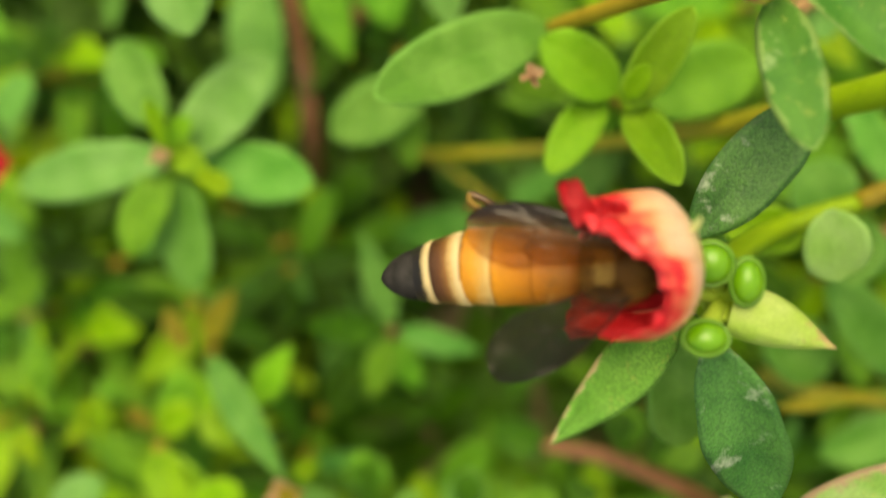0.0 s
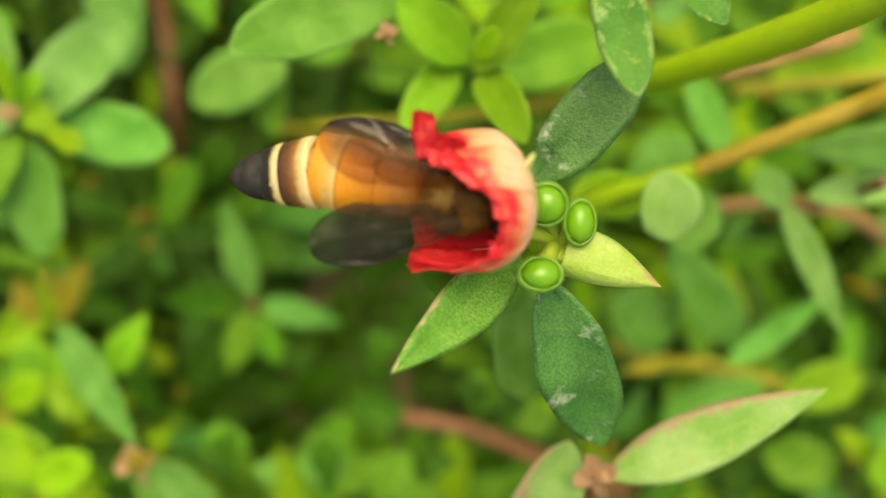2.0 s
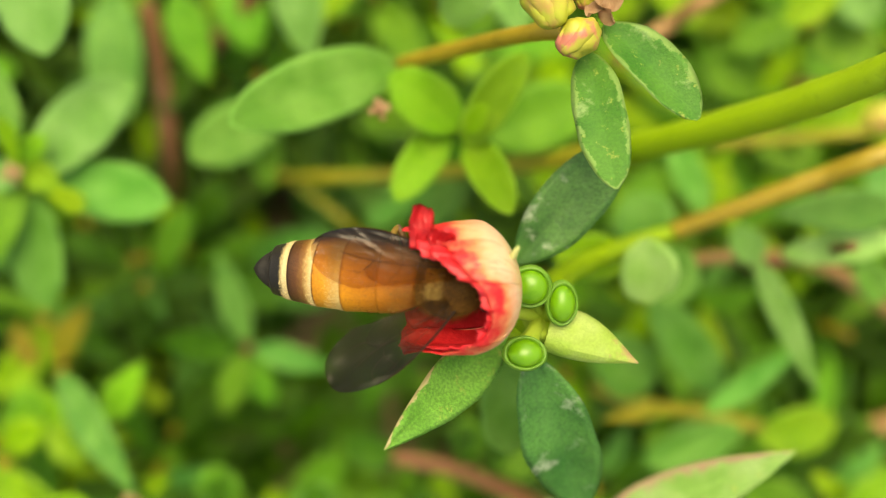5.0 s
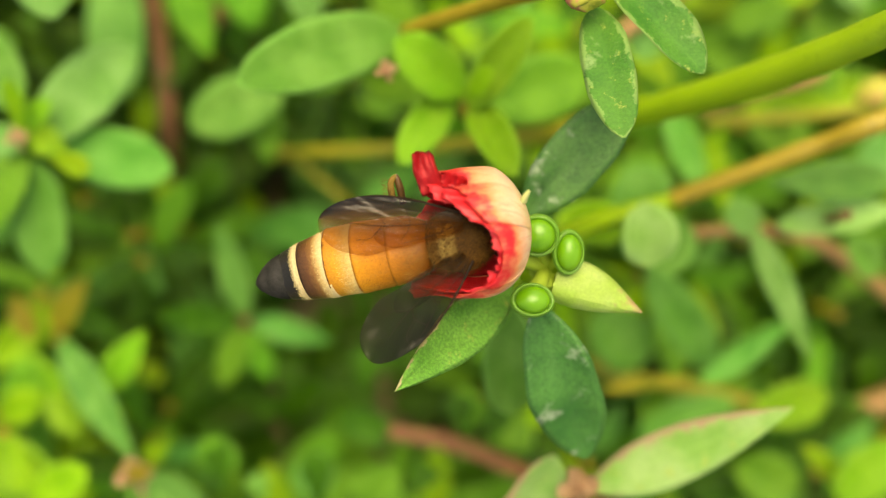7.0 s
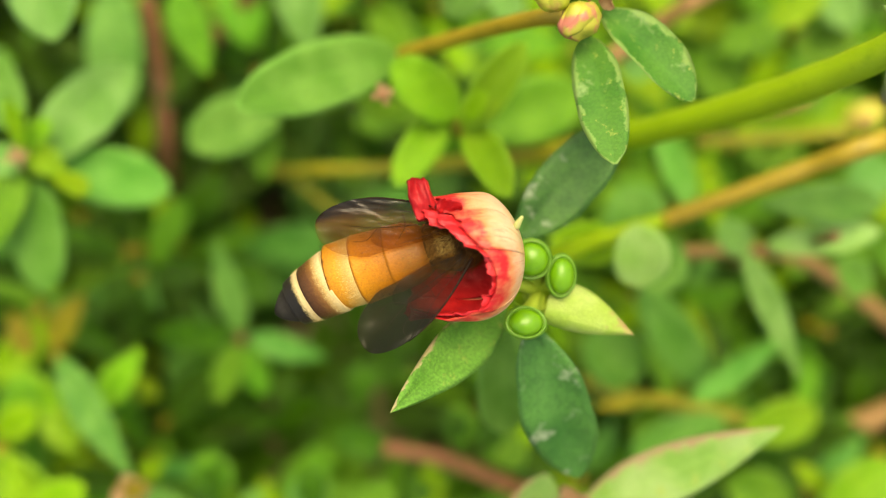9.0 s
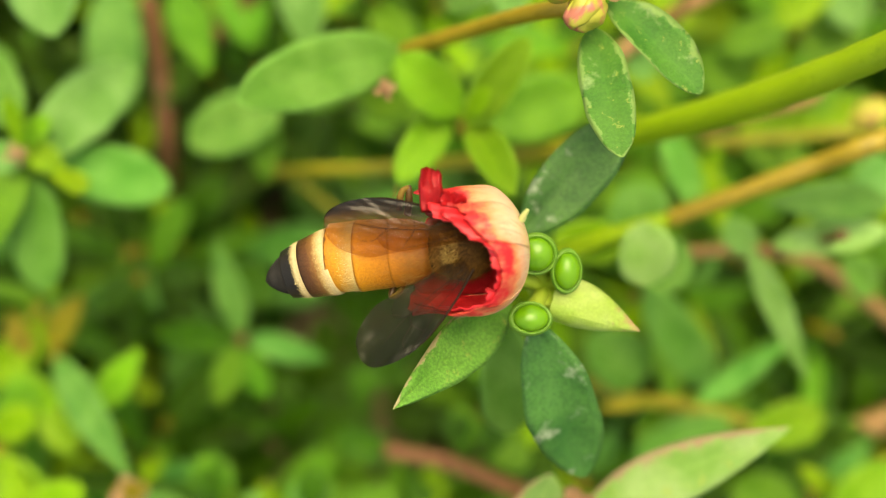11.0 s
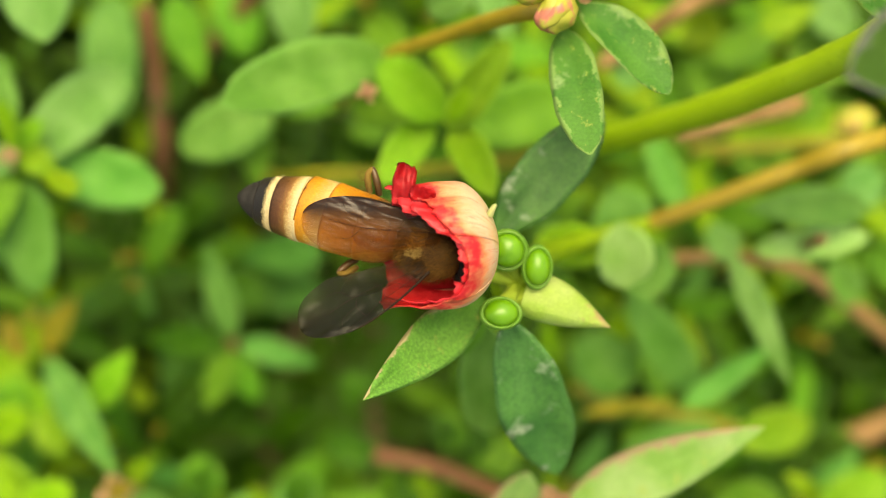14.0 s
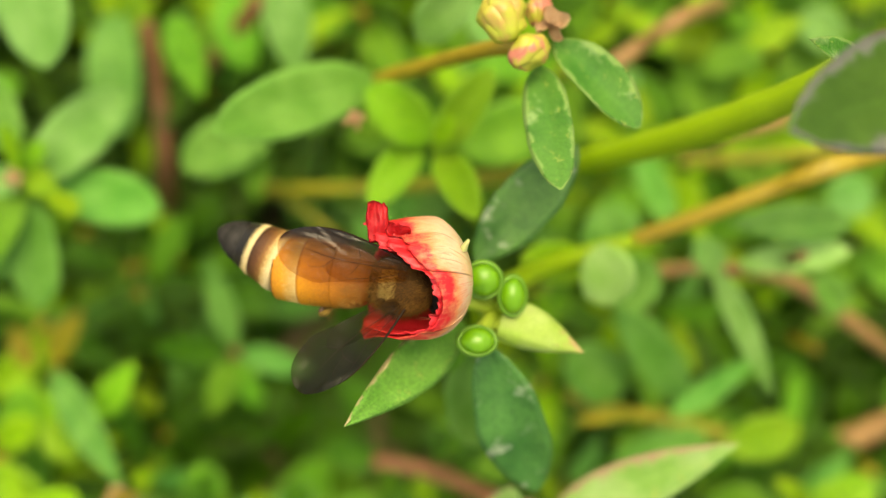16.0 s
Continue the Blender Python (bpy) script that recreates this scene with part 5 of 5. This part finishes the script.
# ---- how the bee moves ----
def motions():
    # the whole bee swings about its head in the flower
    walk(bee, [
        (0.0, pose(0.00171, 0.00109, 0.07945, 0, -11, -0.8)),
        (0.5, pose(0.00171, 0.00125, 0.07945, 0, -11, -9.8)),
        (1.0, pose(0.00171, 0.00107, 0.07945, 0, -11, -3.3)),
        (1.5, pose(0.00171, 0.00123, 0.07945, 0, -11, -8.3)),
        (2.0, pose(0.00171, 0.00133, 0.07945, 0, -11, -12.9)),
        (2.5, pose(0.00211, 0.00171, 0.07945, 0, -11, -9.5)),
        (3.0, pose(0.00202, 0.00170, 0.07945, 0, -11, -12.8)),
        (5.5, pose(0.00171, 0.00121, 0.07945, 0, -11, -3.6)),
        (6.0, pose(0.00171, 0.00108, 0.07945, 0, -11, -2.7)),
        (6.5, pose(0.00171, 0.00111, 0.07945, 0, -11, -3.3)),
        (7.0, pose(0.00174, 0.00081, 0.07945, 0, -11, 10.3)),
        (7.5, pose(0.00263, 0.00194, 0.07945, 0, -11, 10.8)),
        (8.0, pose(0.00219, 0.00162, 0.07945, 0, -11, 6.6)),
        (8.5, pose(0.00171, 0.00281, 0.07945, 0, -11, 12.7)),
        (9.0, pose(0.00190, 0.00273, 0.07945, 0, -11, 17.6)),
        (11.5, pose(0.00203, 0.00115, 0.07945, 0, -11, -0.5)),
        (12.0, pose(0.00195, 0.00091, 0.07945, 0, -11, -7.0)),
        (12.5, pose(0.00108, 0.00128, 0.07945, 0, -11, -16.1)),
        (13.0, pose(0.00079, 0.00108, 0.07945, 0, -11, -18.7)),
        (13.5, pose(0.00185, 0.00072, 0.07945, 0, -11, -22.7)),
        (14.0, pose(0.00175, 0.00086, 0.07945, 0, -11, -17.8)),
        (14.5, pose(0.00195, 0.00074, 0.07945, 0, -11, -17.8)),
        (15.0, pose(0.00185, 0.00085, 0.07945, 0, -11, -14.1)),
        (15.5, pose(0.00102, 0.00004, 0.07945, 0, -11, -22.2)),
        (16.0, pose(0.00137, 0.00052, 0.07945, 0, -11, -8.3)),
    ])
    # the abdomen draws in and stretches
    walk(abdomen, [
        (0.0, pose(-0.00281, 0, 0)),
        (0.5, pose(-0.00188, 0, 0)),
        (1.0, pose(-0.00197, 0, 0)),
        (1.5, pose(-0.00254, 0, 0)),
        (2.0, pose(-0.00285, 0, 0)),
        (2.5, pose(-0.00286, 0, 0)),
        (3.0, pose(-0.00273, 0, 0)),
        (5.5, pose(-0.00220, 0, 0)),
        (6.0, pose(-0.00240, 0, 0)),
        (6.5, pose(-0.00264, 0, 0)),
        (7.0, pose(-0.00248, 0, 0)),
        (7.5, pose(-0.00271, 0, 0)),
        (8.0, pose(-0.00245, 0, 0)),
        (8.5, pose(-0.00230, 0, 0)),
        (9.0, pose(-0.00257, 0, 0)),
        (11.5, pose(-0.00252, 0, 0)),
        (12.0, pose(-0.00285, 0, 0)),
        (12.5, pose(-0.00197, 0, 0)),
        (13.0, pose(-0.00188, 0, 0)),
        (13.5, pose(-0.00250, 0, 0)),
        (14.0, pose(-0.00277, 0, 0)),
        (14.5, pose(-0.00270, 0, 0)),
        (15.0, pose(-0.00236, 0, 0)),
        (15.5, pose(-0.00244, 0, 0)),
        (16.0, pose(-0.00265, 0, 0)),
    ])
    # its rear end bends sideways
    walk(abdomen_tip, [
        (0.0, pose(-0.00973, 0, 0, 0, 0, 7.0)),
        (0.5, pose(-0.00840, 0, 0, 0, 0, 14.0)),
        (1.0, pose(-0.00852, 0, 0, 0, 0, 14.0)),
        (1.5, pose(-0.00935, 0, 0, 0, 0, 11.9)),
        (2.0, pose(-0.00979, 0, 0, 0, 0, 14.0)),
        (2.5, pose(-0.00980, 0, 0, 0, 0, 3.3)),
        (3.0, pose(-0.00961, 0, 0, 0, 0, 0.7)),
        (5.5, pose(-0.00886, 0, 0, 0, 0, 3.4)),
        (6.0, pose(-0.00914, 0, 0, 0, 0, 11.3)),
        (6.5, pose(-0.00949, 0, 0, 0, 0, 10.6)),
        (7.0, pose(-0.00925, 0, 0, 0, 0, 4.4)),
        (7.5, pose(-0.00959, 0, 0, 0, 0, 8.5)),
        (8.0, pose(-0.00922, 0, 0, 0, 0, 13.9)),
        (8.5, pose(-0.00900, 0, 0, 0, 0, 10.3)),
        (9.0, pose(-0.00939, 0, 0, 0, 0, 11.0)),
        (11.5, pose(-0.00931, 0, 0, 0, 0, 11.1)),
        (12.0, pose(-0.00978, 0, 0, 0, 0, 13.2)),
        (12.5, pose(-0.00853, 0, 0, 0, 0, 12.3)),
        (13.0, pose(-0.00840, 0, 0, 0, 0, 7.6)),
        (13.5, pose(-0.00929, 0, 0, 0, 0, 2.9)),
        (14.0, pose(-0.00967, 0, 0, 0, 0, 5.9)),
        (14.5, pose(-0.00957, 0, 0, 0, 0, 5.5)),
        (15.0, pose(-0.00909, 0, 0, 0, 0, 3.5)),
        (15.5, pose(-0.00920, 0, 0, 0, 0, -2.3)),
        (16.0, pose(-0.00950, 0, 0, 0, 0, -17.0)),
    ])
    # the tail segment slides in and out
    walk(tail_segment, [
        (0.0, pose(-0.00176, 0, 0)),
        (0.5, pose(-0.00189, 0, 0)),
        (1.0, pose(-0.00190, 0, 0)),
        (1.5, pose(0.00006, 0, 0)),
        (2.0, pose(-0.00177, 0, 0)),
        (2.5, pose(-0.00130, 0, 0)),
        (3.0, pose(-0.00091, 0, 0)),
        (5.5, pose(-0.00067, 0, 0)),
        (6.0, pose(-0.00066, 0, 0)),
        (6.5, pose(-0.00190, 0, 0)),
        (7.0, pose(-0.00158, 0, 0)),
        (7.5, pose(-0.00127, 0, 0)),
        (8.0, pose(-0.00082, 0, 0)),
        (8.5, pose(-0.00056, 0, 0)),
        (9.0, pose(-0.00074, 0, 0)),
        (11.5, pose(-0.00081, 0, 0)),
        (12.0, pose(-0.00147, 0, 0)),
        (12.5, pose(-0.00057, 0, 0)),
        (13.0, pose(-0.00028, 0, 0)),
        (13.5, pose(-0.00044, 0, 0)),
        (14.0, pose(-0.00097, 0, 0)),
        (14.5, pose(-0.00060, 0, 0)),
        (15.0, pose(-0.00049, 0, 0)),
        (15.5, pose(-0.00116, 0, 0)),
        (16.0, pose(-0.00159, 0, 0)),
    ])
    # a hind leg comes up beside the petals
    walk(raised_leg, [
        (0.0, pose(-0.01097, 0.00499, 0.00020, 0, 0, 56)),
        (0.5, pose(-0.00360, 0.00120, -0.00160, 0, 0, 40)),
        (1.0, pose(-0.00360, 0.00120, -0.00160, 0, 0, 40)),
        (2.5, pose(-0.00827, 0.00442, 0.00020, 0, 0, 38)),
        (3.0, pose(-0.00360, 0.00120, -0.00160, 0, 0, 40)),
        (5.5, pose(-0.00608, 0.00430, 0.00020, 0, 0, 15)),
        (6.0, pose(-0.00721, 0.00378, 0.00020, 0, 0, 16)),
        (6.5, pose(-0.00711, 0.00314, 0.00020, 0, 0, 15)),
        (7.0, pose(-0.00453, 0.00567, 0.00020, 0, 0, -4)),
        (7.5, pose(-0.00360, 0.00120, -0.00160, 0, 0, 40)),
        (9.0, pose(-0.00360, 0.00120, -0.00160, 0, 0, 40)),
        (11.5, pose(-0.00439, 0.00547, 0.00020, 0, 0, -23)),
        (12.0, pose(-0.00360, 0.00120, -0.00160, 0, 0, 40)),
        (12.5, pose(-0.00627, 0.00451, 0.00020, 0, 0, 44)),
        (13.0, pose(-0.00676, 0.00448, 0.00020, 0, 0, 58)),
        (13.5, pose(-0.00761, 0.00417, 0.00020, 0, 0, 44)),
        (14.0, pose(-0.00691, 0.00456, 0.00020, 0, 0, 25)),
        (14.5, pose(-0.00736, 0.00378, 0.00020, 0, 0, 61)),
        (15.0, pose(-0.00659, 0.00471, 0.00020, 0, 0, 27)),
        (15.5, pose(-0.00643, 0.00477, 0.00020, 0, 0, 32)),
        (16.0, pose(-0.00360, 0.00120, -0.00160, 0, 0, 40)),
    ])
    # the other shows below the body
    walk(low_leg, [
        (0.0, pose(-0.00420, -0.00100, -0.00160, 0, 0, -160)),
        (6.0, pose(-0.00420, -0.00100, -0.00160, 0, 0, -160)),
        (6.5, pose(-0.00538, -0.00350, -0.00060, 0, 0, -211)),
        (7.0, pose(-0.00420, -0.00100, -0.00160, 0, 0, -160)),
        (8.0, pose(-0.00420, -0.00100, -0.00160, 0, 0, -160)),
        (11.5, pose(-0.00650, -0.00361, -0.00060, 0, 0, -213)),
        (12.0, pose(-0.00420, -0.00100, -0.00160, 0, 0, -160)),
        (12.5, pose(-0.00618, -0.00340, -0.00060, 0, 0, -209)),
        (13.0, pose(-0.00612, -0.00388, -0.00060, 0, 0, -213)),
        (13.5, pose(-0.00683, -0.00409, -0.00060, 0, 0, -207)),
        (14.0, pose(-0.00688, -0.00414, -0.00060, 0, 0, -217)),
        (14.5, pose(-0.00614, -0.00430, -0.00060, 0, 0, -198)),
        (15.0, pose(-0.00659, -0.00429, -0.00060, 0, 0, -212)),
        (15.5, pose(-0.00621, -0.00389, -0.00060, 0, 0, -202)),
        (16.0, pose(-0.00707, -0.00345, -0.00060, 0, 0, -205)),
    ])
    # the wings open and close
    walk(wing_left, [
        (0.0, pose(0.0006, 0.0017, 0.0026, 2, 4, -17.8)),
        (0.5, pose(0.0006, 0.0017, 0.0026, 2, 4, -14.8)),
        (1.0, pose(0.0006, 0.0017, 0.0026, 2, 4, -14.8)),
        (1.5, pose(0.0006, 0.0017, 0.0026, 2, 4, -20.4)),
        (2.0, pose(0.0006, 0.0017, 0.0026, 2, 4, -14.8)),
        (2.5, pose(0.0006, 0.0017, 0.0026, 2, 4, -12.9)),
        (3.0, pose(0.0006, 0.0017, 0.0026, 2, 4, -13.5)),
        (5.5, pose(0.0006, 0.0017, 0.0026, 2, 4, -11.7)),
        (6.0, pose(0.0006, 0.0017, 0.0026, 2, 4, -11.9)),
        (6.5, pose(0.0006, 0.0017, 0.0026, 2, 4, -7.0)),
        (7.0, pose(0.0006, 0.0017, 0.0026, 2, 4, -18.2)),
        (7.5, pose(0.0006, 0.0017, 0.0026, 2, 4, -22.8)),
        (8.0, pose(0.0006, 0.0017, 0.0026, 2, 4, -23.7)),
        (8.5, pose(0.0006, 0.0017, 0.0026, 2, 4, -25.9)),
        (9.0, pose(0.0006, 0.0017, 0.0026, 2, 4, -23.6)),
        (11.5, pose(0.0006, 0.0017, 0.0026, 2, 4, -15.9)),
        (12.0, pose(0.0006, 0.0017, 0.0026, 2, 4, -14.0)),
        (12.5, pose(0.0006, 0.0017, 0.0026, 2, 4, -8.7)),
        (13.0, pose(0.0006, 0.0017, 0.0026, 2, 4, -9.4)),
        (13.5, pose(0.0006, 0.0017, 0.0026, 2, 4, 0.3)),
        (14.0, pose(0.0006, 0.0017, 0.0026, 2, 4, 2.0)),
        (14.5, pose(0.0006, 0.0017, 0.0026, 2, 4, -2.7)),
        (15.0, pose(0.0006, 0.0017, 0.0026, 2, 4, -7.8)),
        (15.5, pose(0.0006, 0.0017, 0.0026, 2, 4, 4.7)),
        (16.0, pose(0.0006, 0.0017, 0.0026, 2, 4, -12.7)),
    ])
    walk(wing_right, [
        (0.0, pose(0.0006, -0.0017, 0.0024, -3, 4, 41.7)),
        (0.5, pose(0.0006, -0.0017, 0.0024, -3, 4, 39.3)),
        (1.0, pose(0.0006, -0.0017, 0.0024, -3, 4, 28.0)),
        (1.5, pose(0.0006, -0.0017, 0.0024, -3, 4, 38.2)),
        (2.0, pose(0.0006, -0.0017, 0.0024, -3, 4, 32.7)),
        (2.5, pose(0.0006, -0.0017, 0.0024, -3, 4, 29.5)),
        (3.0, pose(0.0006, -0.0017, 0.0024, -3, 4, 29.7)),
        (5.5, pose(0.0006, -0.0017, 0.0024, -3, 4, 49.7)),
        (6.0, pose(0.0006, -0.0017, 0.0024, -3, 4, 52.5)),
        (6.5, pose(0.0006, -0.0017, 0.0024, -3, 4, 61.8)),
        (7.0, pose(0.0006, -0.0017, 0.0024, -3, 4, 44.2)),
        (7.5, pose(0.0006, -0.0017, 0.0024, -3, 4, 37.8)),
        (8.0, pose(0.0006, -0.0017, 0.0024, -3, 4, 42.4)),
        (8.5, pose(0.0006, -0.0017, 0.0024, -3, 4, 34.3)),
        (9.0, pose(0.0006, -0.0017, 0.0024, -3, 4, 34.0)),
        (11.5, pose(0.0006, -0.0017, 0.0024, -3, 4, 48.2)),
        (12.0, pose(0.0006, -0.0017, 0.0024, -3, 4, 46.8)),
        (12.5, pose(0.0006, -0.0017, 0.0024, -3, 4, 53.9)),
        (13.0, pose(0.0006, -0.0017, 0.0024, -3, 4, 58.6)),
        (13.5, pose(0.0006, -0.0017, 0.0024, -3, 4, 55.7)),
        (14.0, pose(0.0006, -0.0017, 0.0024, -3, 4, 53.2)),
        (14.5, pose(0.0006, -0.0017, 0.0024, -3, 4, 60.0)),
        (15.0, pose(0.0006, -0.0017, 0.0024, -3, 4, 53.9)),
        (15.5, pose(0.0006, -0.0017, 0.0024, -3, 4, 63.4)),
        (16.0, pose(0.0006, -0.0017, 0.0024, -3, 4, 55.7)),
    ])
    # the loose petal tip is pushed about
    walk(crest, [
        (0.0, pose(-0.0072, 0.0029, 0.0024, 0, 0, 27)),
        (0.5, pose(-0.0072, 0.0029, 0.0024, 0, 0, 25)),
        (1.0, pose(-0.0072, 0.0029, 0.0024, 0, 0, 27)),
        (1.5, pose(-0.0072, 0.0029, 0.0024, 0, 0, 18)),
        (2.0, pose(-0.0072, 0.0029, 0.0024, 0, 0, 8)),
        (2.5, pose(-0.0072, 0.0029, 0.0024, 0, 0, -10)),
        (3.0, pose(-0.0072, 0.0029, 0.0024, 0, 0, -17)),
        (5.5, pose(-0.0072, 0.0029, 0.0024, 0, 0, 9)),
        (6.0, pose(-0.0072, 0.0029, 0.0024, 0, 0, 24)),
        (6.5, pose(-0.0072, 0.0029, 0.0024, 0, 0, 25)),
        (7.0, pose(-0.0072, 0.0029, 0.0024, 0, 0, 17)),
        (7.5, pose(-0.0072, 0.0029, 0.0024, 0, 0, 15)),
        (8.0, pose(-0.0072, 0.0029, 0.0024, 0, 0, 15)),
        (8.5, pose(-0.0072, 0.0029, 0.0024, 0, 0, 12)),
        (9.0, pose(-0.0072, 0.0029, 0.0024, 0, 0, 18)),
        (11.5, pose(-0.0072, 0.0029, 0.0024, 0, 0, 1)),
        (12.0, pose(-0.0072, 0.0029, 0.0024, 0, 0, 10)),
        (12.5, pose(-0.0072, 0.0029, 0.0024, 0, 0, -5)),
        (13.0, pose(-0.0072, 0.0029, 0.0024, 0, 0, -8)),
        (13.5, pose(-0.0072, 0.0029, 0.0024, 0, 0, -9)),
        (14.0, pose(-0.0072, 0.0029, 0.0024, 0, 0, -6)),
        (14.5, pose(-0.0072, 0.0029, 0.0024, 0, 0, -5)),
        (15.0, pose(-0.0072, 0.0029, 0.0024, 0, 0, -10)),
        (15.5, pose(-0.0072, 0.0029, 0.0024, 0, 0, -13)),
        (16.0, pose(-0.0072, 0.0029, 0.0024, 0, 0, 4)),
    ])


motions()
